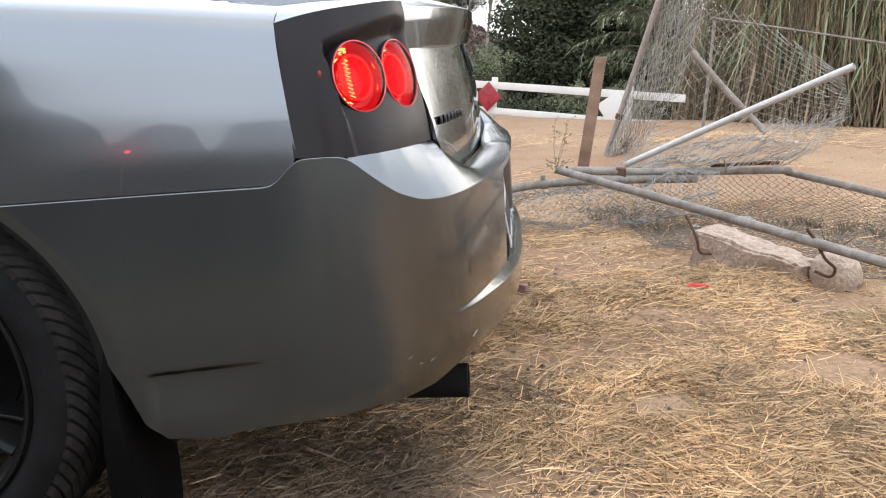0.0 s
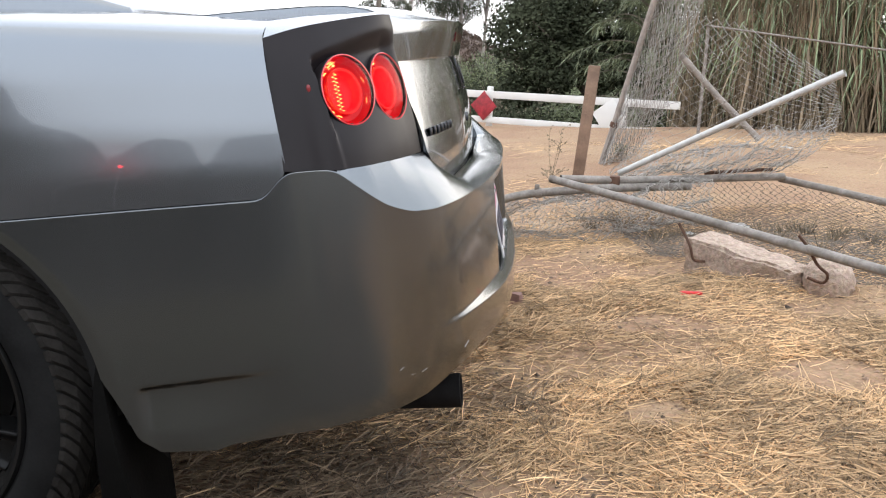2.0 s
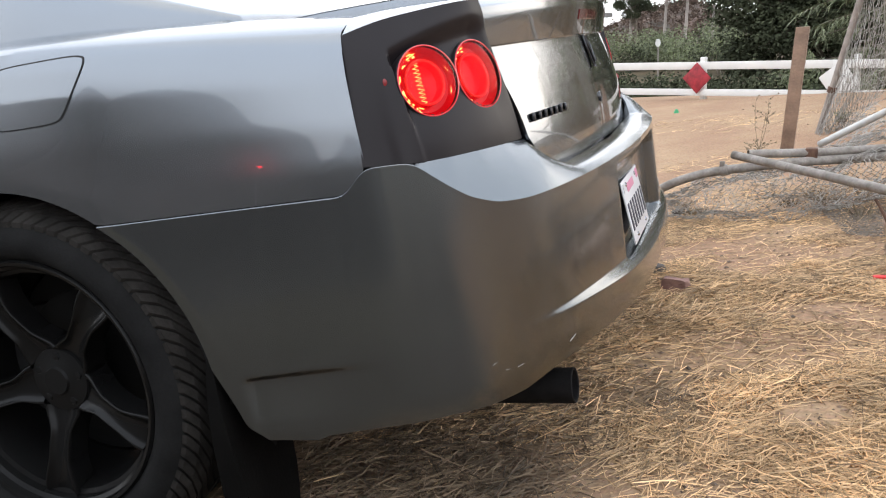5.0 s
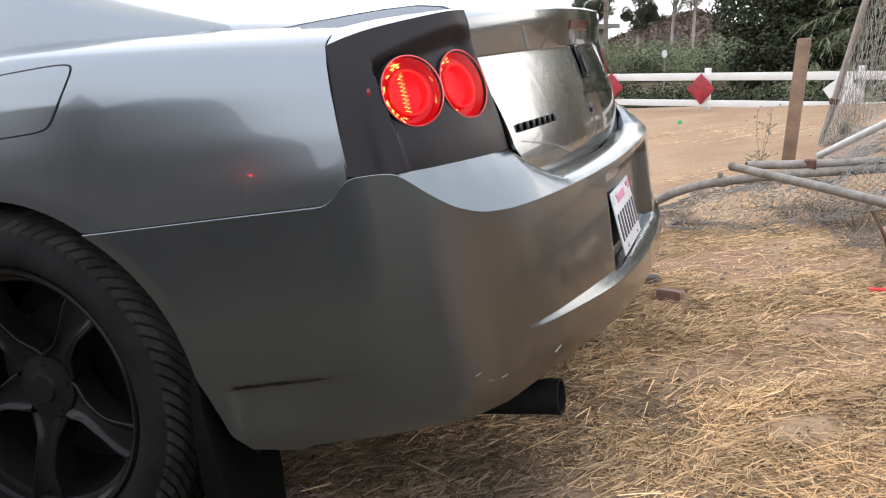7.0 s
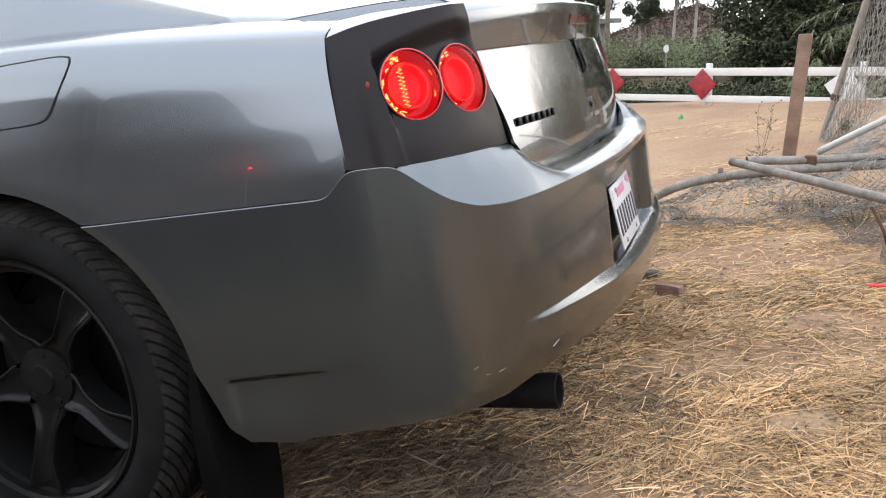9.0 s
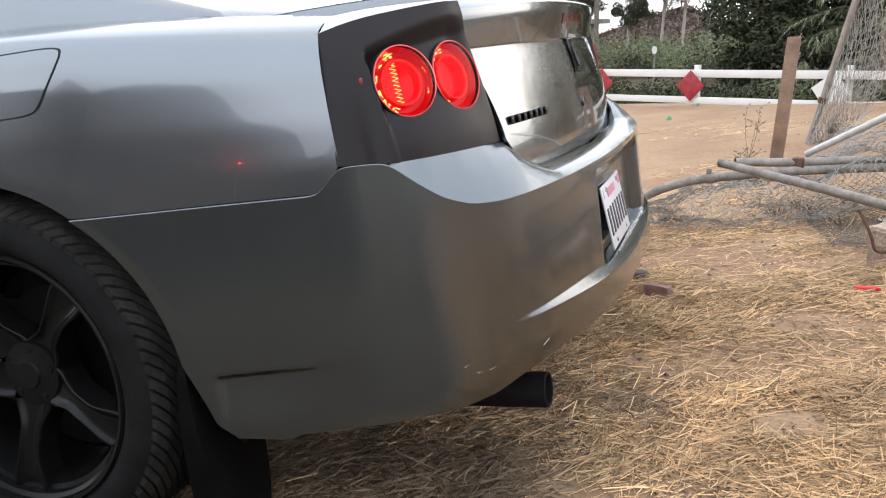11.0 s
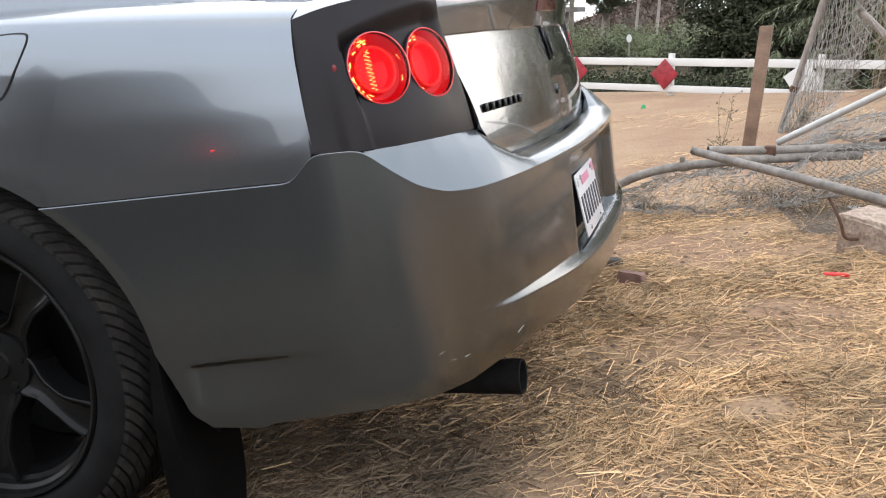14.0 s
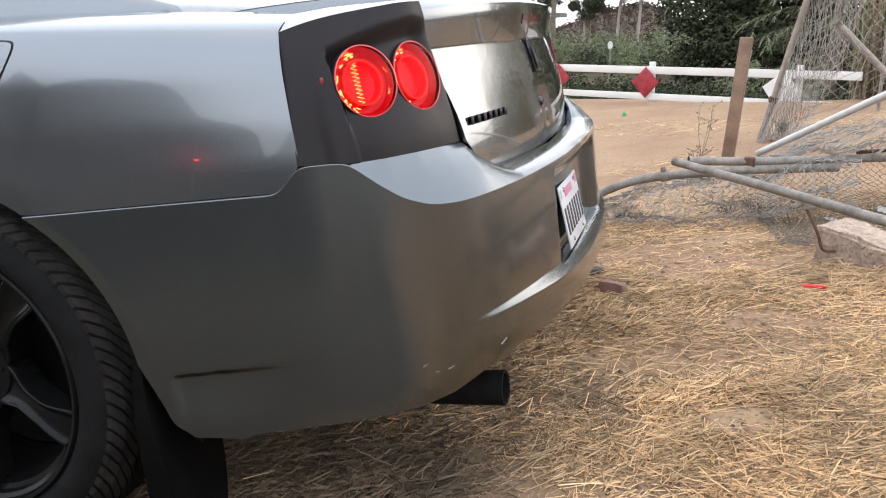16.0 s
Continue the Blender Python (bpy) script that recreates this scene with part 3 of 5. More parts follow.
def deck_x(y, z):
    """The rear face of the boot lid at y and z, bowed across and tipped forward towards its head."""
    k = abs(MID - y) / (MID - 0.30)
    return 1.071 - 0.066 * k ** 2 - 0.005 * k ** 8 + 0.004 - 0.69 * (z - 0.70) ** 2 - 0.022 * k ** 2 * smoothstep(0.70, 0.97, z)


def boot_lid():
    bm = bmesh.new()
    rows = []

    def row(f):
        out = []
        for k in range(65):
            t = k / 64
            out.append(f(t, 1 - t))
        rows.append(out)

    def at(z, t):
        yl = lerp_table(z, *LEFT)
        return yl + (MID - yl) * t

    for z in list(np.linspace(0.648, 0.728, 10)) + list(np.linspace(0.736, LIPZ - 0.003, 20)):
        row(lambda t, q: (deck_x(at(z, t), z), at(z, t), z))
    # the step out to the lip, its overhanging face, its rounded edge and the top running forward to the rear window
    for dx, w in ((0.001, -0.001), (0.005, 0.000), (0.0085, 0.002)):
        row(lambda t, q: (deck_x(at(LIPZ, t), LIPZ) + dx, at(LIPZ, t), LIPZ + w))
    for v in (0.08, 0.2, 0.35, 0.5, 0.65, 0.8, 0.9, 0.96, 1.0):
        row(lambda t, q: (deck_x(at(LIPZ, t), LIPZ) + 0.0085 + (0.022 - 0.016 * q ** 2) * v - 0.003 * smoothstep(0.8, 1.0, v), at(LIPZ + 0.07 * v, t), LIPZ + 0.002 + (0.080 - 0.011 * q ** 2) * v))
    last = rows[-1]
    for f, dz, dl in ((0.002, 0.0022, 0.0022), (0.006, 0.0042, 0.005), (0.014, 0.0065, 0.010), (0.03, 0.010, 0.018), (0.06, 0.014, 0.029), (0.12, 0.017, 0.038), (0.20, 0.020, 0.041), (0.30, 0.026, 0.041),
                      (0.40, 0.032, 0.040), (0.50, 0.038, 0.037), (0.59, 0.042, 0.034), (0.604, 0.040, 0.032), (0.606, 0.0, 0.02), (0.606, -0.03, -0.01)):
        rows.append([(p[0] - f * (0.75 + 0.25 * k / 64), p[1] - 0.12 * f * (1 - k / 64), p[2] + dl + (dz - dl) * smoothstep(0, 1, k / 64)) for k, p in enumerate(last)])
    # the side of the raised deck, down to the wing
    rim = [r[0] for r in rows[-13:-3]]
    grid(bm, [rim, [(p[0], p[1] - 0.002, p[2] - 0.003) for p in rim], [(p[0], p[1] - 0.004, p[2] - 0.03) for p in rim]])
    grid(bm, rows)
    grid(bm, [rows[0], [(p[0] - 0.03, p[1], p[2] + 0.004) for p in rows[0]]])
    edge = [r[0] for r in rows]
    grid(bm, [edge, [(p[0] - 0.02, p[1] + 0.004, p[2] - 0.01) for p in edge]])
    bmesh.ops.remove_doubles(bm, verts=bm.verts[:], dist=0.0004)
    mirrored(bm)
    bmesh.ops.recalc_face_normals(bm, faces=bm.faces[:])
    return part("boot_lid", bm, PAINT, car, sharp=38)


lid = boot_lid()


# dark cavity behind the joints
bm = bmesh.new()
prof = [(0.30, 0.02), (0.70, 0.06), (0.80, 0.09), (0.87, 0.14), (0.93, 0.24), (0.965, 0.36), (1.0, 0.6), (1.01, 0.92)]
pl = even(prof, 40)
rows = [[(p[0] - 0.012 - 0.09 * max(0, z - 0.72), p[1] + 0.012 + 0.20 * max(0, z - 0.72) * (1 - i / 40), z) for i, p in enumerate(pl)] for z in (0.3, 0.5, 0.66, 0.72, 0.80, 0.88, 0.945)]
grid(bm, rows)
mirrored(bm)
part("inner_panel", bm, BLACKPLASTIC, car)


# cabin
ROOFZ = smooth_table([(-2.55, 0.99), (-2.3, 1.04), (-1.75, 1.32), (-1.4, 1.44), (-0.9, 1.465), (-0.5, 1.42), (-0.1, 1.30), (0.25, 1.13), (0.46, 1.05), (0.6, 1.0)], -2.6, 0.62)


def cabin():
    bm = bmesh.new()
    xs = np.linspace(-2.45, 0.47, 50)
    rows = []
    for x in xs:
        zr, zb = ROOFZ(x), shoulder_z(x) + 0.03
        h = max(zr - zb, 0.002)
        yb = side_y(x, shoulder_z(x)) + 0.11 + 0.12 * smoothstep(0.0, 0.47, x)
        tuck = 0.36 * h
        row = [(x, yb, zb), (x, yb + 0.05 * tuck, zb + 0.06 * h), (x, yb + 0.20 * tuck, zb + 0.25 * h), (x, yb + 0.55 * tuck, zb + 0.6 * h), (x, yb + 0.95 * tuck, zb + 0.86 * h), (x, yb + 1.3 * tuck, zb + 0.955 * h),
               (x, yb + 2.0 * tuck, zb + h), (x, yb + 2.6 * tuck + 0.05, zb + 1.01 * h + 0.004), (x, MID, zb + 1.02 * h + 0.008)]
        rows.append(row)
    rows.append([(p[0] + 0.006, p[1], p[2] - 0.01) for p in rows[-1]])
    rows.append([(p[0] + 0.008, p[1], 1.0) for p in rows[-1]])
    grid(bm, rows)
    for f in bm.faces:
        c = f.calc_center_median()
        zr, zb = ROOFZ(c.x), shoulder_z(c.x) + 0.03
        v = (c.z - zb) / max(zr - zb, 0.01)
        if -2.1 < c.x < -0.55 and 0.08 < v < 0.84:
            f.material_index = 1
        if (c.x > -0.42 or c.x < -1.75) and c.y > side_y(c.x, shoulder_z(c.x)) + 0.27 + 0.42 * max(zr - zb, 0) and c.x < 0.43:
            f.material_index = 1
    mirrored(bm)
    bmesh.ops.recalc_face_normals(bm, faces=bm.faces[:])
    return part("cabin", bm, [PAINT, GLASSDARK], car, "sloping roof with tinted windows", sharp=50)


cabin()


# wheels
def tyre_lug(bm, a, side, m, R):
    """One tread block, slanted across the shoulder of the tyre."""
    w = 2 * math.pi / 80
    vs = []
    for h in (0.0, 1.0):
        for u, (yy, skew, rr) in ((0, (-0.004, 0.0, R - 0.034)), (1, (0.012, 0.8, R - 0.016)), (2, (0.042, 2.5, R - 0.003)), (3, (0.10, 5.5, R + 0.001))):
            for s in (-0.36, 0.36):
                ang = a + (s + skew * side) * w
                r = rr - (0.011 if h == 0 else 0.0)
                vs.append(bm.verts.new(m @ Vector((r * math.cos(ang), r * math.sin(ang), yy if side > 0 else 0.245 - yy))))
    top, n = 8, 4
    for u in range(3):
        a0, a1, b0, b1 = top + 2 * u, top + 2 * u + 1, top + 2 * u + 2, top + 2 * u + 3
        bm.faces.new((vs[a0], vs[a1], vs[b1], vs[b0]))
        bm.faces.new((vs[a0], vs[b0], vs[b0 - 8], vs[a0 - 8]))
        bm.faces.new((vs[a1 - 8], vs[b1 - 8], vs[b1], vs[a1]))
    bm.faces.new((vs[8], vs[0], vs[1], vs[9]))
    bm.faces.new((vs[14], vs[15], vs[7], vs[6]))


def wheel(x, far):
    """A wheel on its axle: the outer face towards the near or the far side of the car."""
    R = 0.384
    m = Matrix.Translation((x, 0.0 if not far else 2 * MID, R - 0.008)) @ Matrix.Rotation(radians(-90 if not far else 90), 4, "X")
    hub = new("wheel")
    hub.parent = car
    b = bmesh.new()
    lathe(b, [(0.268, 0.035), (0.272, 0.004), (0.285, -0.012), (0.305, -0.018), (0.325, -0.014), (0.338, -0.004), (0.356, 0.014), (0.368, 0.045), (0.374, 0.12), (0.368, 0.20), (0.345, 0.24), (0.31, 0.262), (0.272, 0.24)], m, 96)
    ty = part("tyre", b, RUBBER, hub, "black rubber tyre with deep slanted tread")
    b = bmesh.new()
    for k in range(80):
        a = 2 * math.pi * k / 80
        tyre_lug(b, a, 1, m, R)
        tyre_lug(b, a + math.pi / 80, -1, m, R)
    lathe(b, [(R - 0.012, 0.112), (R, 0.114), (R, 0.131), (R - 0.012, 0.133)], m, 96)
    bmesh.ops.recalc_face_normals(b, faces=b.faces[:])
    part("tread", b, TREADRUBBER, hub, "dusty slanted tread blocks", smooth=False)
    b = bmesh.new()
    lathe(b, [(0.275, 0.03), (0.274, 0.0), (0.269, -0.006), (0.262, -0.003), (0.258, 0.010), (0.250, 0.016), (0.247, 0.03), (0.238, 0.035), (0.232, 0.06), (0.226, 0.11), (0.226, 0.22)], m, 96)
    part("rim", b, BLACKGLOSS, hub, "gloss black deep-lipped alloy rim")
    b = bmesh.new()
    lathe(b, [(0.0005, 0.16), (0.165, 0.16), (0.165, 0.175), (0.0005, 0.175)], m, 48)
    part("brake_disc", b, BLACKMETAL, hub)
    b = bmesh.new()
    lathe(b, [(0.0005, 0.200), (0.15, 0.200), (0.222, 0.195), (0.222, 0.205), (0.0005, 0.21)], m, 48)
    part("dust_shield", b, BLACKMETAL, hub)
    b = bmesh.new()
    lathe(b, [(0.0005, 0.045), (0.028, 0.045), (0.031, 0.050), (0.036, 0.052), (0.068, 0.058), (0.072, 0.075), (0.072, 0.12)], m, 40)
    part("hub_cap", b, BLACKMETAL, hub)
    for k in range(5):
        # broad spokes with raised, rounded edges and deep windows between them
        a0 = 2 * math.pi * k / 5 - radians(45)
        b = bmesh.new()
        rows = []
        ca, sa = Vector((math.cos(a0), math.sin(a0), 0)), Vector((-math.sin(a0), math.cos(a0), 0))
        for t in np.linspace(0, 1, 17):
            r = 0.060 + t * 0.182
            w = 0.026 + 0.020 * (1 - smoothstep(0.0, 0.32, t)) + 0.016 * smoothstep(0.55, 1.0, t)
            d = 0.052 - 0.030 * smoothstep(0.0, 1.0, t) - 0.010 * math.sin(math.pi * t)
            rows.append([m @ (ca * r + sa * q * w + Vector((0, 0, d + h))) for q, h in (
                (-1.0, 0.060), (-1.0, 0.010), (-0.99, 0.004), (-0.94, 0.001), (-0.86, 0.000), (-0.78, 0.002), (-0.66, 0.008), (-0.35, 0.012), (0.0, 0.013),
                (0.35, 0.012), (0.66, 0.008), (0.78, 0.002), (0.86, 0.000), (0.94, 0.001), (0.99, 0.004), (1.0, 0.010), (1.0, 0.060))])
        grid(b, rows)
        bmesh.ops.recalc_face_normals(b, faces=b.faces[:])
        part("spoke", b, BLACKGLOSS, hub, "black painted spoke with raised edges", sharp=70)
    for k in range(5):
        a0 = 2 * math.pi * k / 5 - radians(9)
        b = bmesh.new()
        lathe(b, [(0.0005, -0.004), (0.008, -0.003), (0.010, 0.0), (0.010, 0.02)], m @ Matrix.Translation((0.052 * math.cos(a0), 0.052 * math.sin(a0), 0.056)), 6)
        part("wheel_nut", b, BLACKMETAL, hub)
    return hub


for wx in (0.03, -3.02):
    for fr in (False, True):
        wheel(wx, fr)
        # liner of the wheel arch
        bm = bmesh.new()
        rows = []
        for k in range(33):
            a = math.pi * (-0.12 + 1.24 * k / 32)
            r = 0.432
            x, z = wx + r * math.cos(a), max(0.22, 0.36 + r * math.sin(a))
            ys = side_y(min(max(x, -3.5), 0.47), max(z, 0.25)) + 0.012
            row = [(x, ys, z), (x, ys + 0.02, z + 0.004), (x, 0.40, z + 0.004)]
            rows.append([(q[0], 2 * MID - q[1] if fr else q[1], q[2]) for q in row])
        grid(bm, rows)
        part("wheel_arch_liner", bm, BLACKPLASTIC, car)

# splash panel closing the wheel arch towards the bumper
bm = bmesh.new()
rows = []
for k in range(13):
    z = 0.25 + 0.25 * k / 12
    x = 0.03 + math.sqrt(max(0.0, 0.424 ** 2 - (z - 0.36) ** 2)) + 0.053 * max(0.0, (0.405 - z) / 0.115) + 0.03 * (1 - smoothstep(0.250, 0.300, z))
    rows.append([(x + 0.004, 0.012, z), (x - 0.01, 0.05, z), (x - 0.03, 0.25, z)])
grid(bm, rows)
part("splash_panel", bm, FLAPRUBBER, car)

# mud flap behind the near rear wheel
bm = bmesh.new()
rows = []
for k in range(9):
    t = k / 8
    # outer edge curled forward, filling a gap that lies in deep shadow
    rows.append([(0.446 + 0.045 * t + dx, 0.004 + w, 0.44 - 0.41 * t) for w, dx in ((-0.014 * min(1.0, 3 * t) + 0.02 * t ** 4, -0.075 * t ** 0.7), (-0.022 * min(1.0, 3 * t) + 0.02 * t ** 4, 0.004), (0.05, 0), (0.12, -0.006), (0.21 - 0.06 * t ** 4, -0.014))])
grid(bm, rows)
r = bmesh.ops.solidify(bm, geom=bm.faces[:], thickness=0.008)
bmesh.ops.recalc_face_normals(bm, faces=bm.faces[:])
part("mud_flap", bm, FLAPRUBBER, car, "black rubber mud flap")

# exhausts
for y in (0.325, 2 * MID - 0.325):
    bm = bmesh.new()
    lathe(bm, [(0.030, -0.30), (0.034, -0.10), (0.036, 0.0), (0.034, 0.002), (0.031, 0.0), (0.030, -0.15), (0.0005, -0.16)], Matrix.Translation((1.05, y, 0.228)) @ Matrix.Rotation(radians(90), 4, "Y"), 32)
    part("exhaust_tip", bm, EXHAUST, car, "matt black exhaust pipe end")

# underbody
bm = bmesh.new()
box(bm, (4.45, 1.5, 0.29), Matrix.Translation((-1.55, MID, 0.375)), 0.05)
part("underbody", bm, BLACKPLASTIC, car)
bm = bmesh.new()
under = [(0.62, 0.10), (0.80, 0.12), (0.92, 0.19), (1.0, 0.30), (1.05, 0.50), (1.075, MID)]
rows = [[(p[0] - 0.02, p[1] + 0.02, 0.325), (0.62 + 0.5 * (p[0] - 0.62), 0.6 * p[1] + 0.4 * MID, 0.335), (0.60, MID, 0.335)] for p in even(under, 20)]
grid(bm, rows)
mirrored(bm)
part("rear_undertray", bm, BLACKPLASTIC, car)
bm = bmesh.new()
tube(bm, [(0.70, 0.36, 0.265), (0.72, 0.36, 0.265), (0.74, 0.36, 0.265), (0.78, MID + 0.5, 0.265)], 0.05, 14)
part("muffler", bm, BLACKPLASTIC, car)


def deck_point(y, z, off=0.0):
    """A place on the rear face of the boot lid."""
    return Vector((deck_x(y, z) + off, y, z))


# badge reduced to plain bars, emblem, lock, high brake light
for k in range(7):
    y = 0.392 + 0.0295 * k
    bm = bmesh.new()
    p = deck_point(y, 0.762, 0.003)
    box(bm, (0.006, 0.020, 0.017), Matrix.Translation(p) @ Matrix.Rotation(radians(8), 4, "Z"), 0.002)
    part("badge_bar", bm, DARKCHROME, lid, "dark chrome badge bar")
def shield_width(t):
    return 0.023 * (1 - 0.55 * t ** 2.2) * (0.8 + 0.2 * math.sin(math.pi * min(1, t * 1.6)))


def shield_point(q, t, off):
    return deck_point(MID - 0.008 + shield_width(t) * q, 0.905 - 0.078 * t, off + 0.005 * (1 - abs(q)))


bm = bmesh.new()
grid(bm, [[shield_point(q, k / 8, 0.004) for q in (-1, -0.5, 0, 0.5, 1)] for k in range(9)])
bmesh.ops.solidify(bm, geom=bm.faces[:], thickness=0.004)
bmesh.ops.recalc_face_normals(bm, faces=bm.faces[:])
emblem = part("emblem", bm, BLACKPLASTIC, lid, "dark shield emblem with a chrome outline")
bm = bmesh.new()
edge_line = [shield_point(-1, k / 8, 0.005) for k in range(9)] + [shield_point(q, 1, 0.005) for q in (-0.5, 0, 0.5)] + [shield_point(1, 1 - k / 8, 0.005) for k in range(9)] + [shield_point(q, 0, 0.005) for q in (0.5, 0, -0.5, -1)]
tube(bm, edge_line, 0.0022, 6)
part("emblem_rim", bm, DARKCHROME, emblem, "smoked chrome outline")
for q0, t0, q1, t1 in ((-0.75, 0.25, -0.2, 0.85), (0.75, 0.25, 0.2, 0.85)):
    bm = bmesh.new()
    tube(bm, [shield_point(q0 + (q1 - q0) * u, t0 + (t1 - t0) * u, 0.006) for u in (0, 0.5, 1)], 0.003, 6)
    part("emblem_bar", bm, DARKCHROME, emblem, "smoked chrome bar")
bm = bmesh.new()
lathe(bm, [(0.0005, 0.002), (0.006, 0.002), (0.008, 0.004), (0.012, 0.003), (0.013, -0.004)], Matrix.Translation(deck_point(MID - 0.01, 0.752, 0.001)) @ Matrix.Rotation(radians(90), 4, "Y"), 20)
part("lock", bm, DARKCHROME, lid, "round dark chrome lock")
bm = bmesh.new()
rows = []
for v, o in ((0.40, -0.003), (0.42, 0.002), (0.68, 0.002), (0.70, -0.003)):
    row = []
    for k in range(-1, 14):
        y = MID - 0.115 + 0.23 * min(12, max(0, k)) / 12
        q = abs(MID - y) / (MID - 0.318)
        row.append((deck_x(y, LIPZ) + 0.0085 + (0.022 - 0.016 * q ** 2) * v + (o if 0 <= k <= 12 else -0.003), y, LIPZ + 0.002 + (0.080 - 0.011 * q ** 2) * v))
    rows.append(row)
grid(bm, rows)
part("high_brake_light", bm, DARKRED, lid, "unlit dark red brake light strip")

# number plate, its characters as plain bars
pm = Matrix.Translation((1.140, MID - 0.088, 0.491)) @ Matrix.Rotation(radians(-8), 4, "Y") @ Matrix.Diagonal((1, 0.92, 0.97, 1))
bm = bmesh.new()
box(bm, (0.004, 0.305, 0.152), pm, 0.0015)
plate = part("number_plate", bm, PLATE, bumper, "white number plate with dark characters")
for k in range(7):
    bm = bmesh.new()
    box(bm, (0.002, 0.019, 0.066), pm @ Matrix.Translation((0.003, -0.126 + 0.042 * k, -0.012)), 0.0006)
    part("plate_bar", bm, INK, plate)
bm = bmesh.new()
box(bm, (0.002, 0.12, 0.02), pm @ Matrix.Translation((0.003, -0.02, 0.052)), 0.0006)
part("plate_bar", bm, PINK, plate)
for sx in (-1, 1):
    bm = bmesh.new()
    box(bm, (0.002, 0.03, 0.022), pm @ Matrix.Translation((0.003, 0.125 * sx, 0.058)), 0.0006)
    part("plate_sticker", bm, PINK if sx > 0 else PLATE, plate)
for sx in (-1, 1):
    for sz in (-1, 1):
        bm = bmesh.new()
        lathe(bm, [(0.0005, 0.004), (0.005, 0.003), (0.006, 0.0)], pm @ Matrix.Translation((0.002, 0.09 * sx, 0.062 * sz)) @ Matrix.Rotation(radians(90), 4, "Y"), 8)
        part("screw", bm, CHROME, plate)

# fuel flap in the near rear wing: a panel in a dark joint
def flap_point(u, v, off, grow=0.0):
    """u along the car, v up; the rear edge slants forward towards its foot."""
    z0, z1 = 0.893 - grow, 1.006 + grow
    z = z0 + (z1 - z0) * v
    x0, x1 = 0.085 - grow, 0.243 + 0.062 * v + grow
    x = x0 + (x1 - x0) * u
    return (x, side_y(x, min(z, shoulder_z(x) - 0.001)) - off, z)


def flap_grid(off, grow, n=16):
    rows = []
    for i in range(n + 1):
        v = i / n
        row = []
        for j in range(n + 1):
            u = j / n
            # rounded corners
            cu, cv = 2 * u - 1, 2 * v - 1
            k = 1 - 0.10 * (abs(cu * cv)) ** 4
            row.append(flap_point(0.5 + 0.5 * cu * k, 0.5 + 0.5 * cv * k, off, grow))
        rows.append(row)
    return rows


bm = bmesh.new()
grid(bm, flap_grid(0.0009, 0.0028, 40))
part("flap_joint", bm, BLACKPLASTIC, body, "dark joint round the fuel flap")
bm = bmesh.new()
grid(bm, flap_grid(0.0022, 0.0, 40))
part("fuel_flap", bm, PAINT, body, "grey painted fuel flap")

# scratches low on the bumper corner
for p, d, w, half_length in (((1.074, 0.256, 0.353), (0.35, 0.80, 0.30), 0.0014, 0.011), ((1.002, 0.138, 0.347), (0.5, 0.8, 0.1), 0.0005, 0.010), ((0.965, 0.104, 0.364), (0.6, 0.7, 0.3), 0.0004, 0.007), ((0.980, 0.118, 0.346), (0.7, 0.6, -0.1), 0.0004, 0.008)):
    bm = bmesh.new()
    dv = Vector(d).normalized() * half_length
    n = Vector((0.8, -0.6, 0)) * 0.0008
    tube(bm, [Vector(p) - dv + n * 0.5, Vector(p) - dv * 0.3 + n, Vector(p) + dv * 0.3 + n, Vector(p) + dv + n * 0.5], w, 5, w * 0.5)
    part("scratch", bm, SCRATCH, bumper, "pale scratch in the paint")

# the tail is a little askew: its far half sits further back
for ob in car.children_recursive:
    if ob.type == "MESH":
        for v in ob.data.vertices:
            d = v.co.y - MID
            if d > 0:
                v.co.x += 0.068 * d * d / (d + 0.15) * smoothstep(0.5, 0.9, v.co.x)

# ---- yard: wreck of a chain-link fence ----
def pipe(name, points, r, material, parent=None, label="", sides=14, hollow=True):
    b = bmesh.new()
    tube(b, points, r, sides)
    if hollow:
        # open, dark mouths
        for f in [f for f in b.faces if len(f.verts) == sides]:
            q = bmesh.ops.inset_individual(b, faces=[f], thickness=r * 0.18, depth=0)
            bmesh.ops.translate(b, verts=f.verts[:], vec=-f.normal * r * 1.5)
            f.material_index = 1
    return part(name, b, [material, BLACKPLASTIC], parent, label)


def bent(points, n):
    return [tuple(p) for p in catmull(points, n)]


def clink(name, at, nu, nv, r, parent, label="", wob=0.25, seed=1, material=None):
    """Chain-link wire: each wire zigzags along v and hooks into its neighbour; at(u, v) lays the sheet."""
    rnd = random.Random(seed)
    b = bmesh.new()
    for i in range(nu):
        pts = []
        for j in range(2 * nv + 1):
            s = 0.52 if j % 2 else -0.02
            p = Vector(at(min(1, max(0, (i + s + rnd.uniform(-wob, wob) * 0.3) / nu)), j / (2 * nv)))
            p += Vector((rnd.uniform(-1, 1), rnd.uniform(-1, 1), rnd.uniform(-1, 1))) * 0.004 * wob
            pts.append(p)
        tube(b, pts, r, 3, cap=False)
        pts = []
        for j in range(2 * nv + 1):
            s = 0.48 if j % 2 else 1.02
            p = Vector(at(min(1, max(0, (i + s + rnd.uniform(-wob, wob) * 0.3) / nu)), j / (2 * nv)))
            p += Vector((rnd.uniform(-1, 1), rnd.uniform(-1, 1), rnd.uniform(-1, 1))) * 0.004 * wob
            pts.append(p)
        tube(b, pts, r, 3, cap=False)
    return part(name, b, material or WIRE, parent, label)


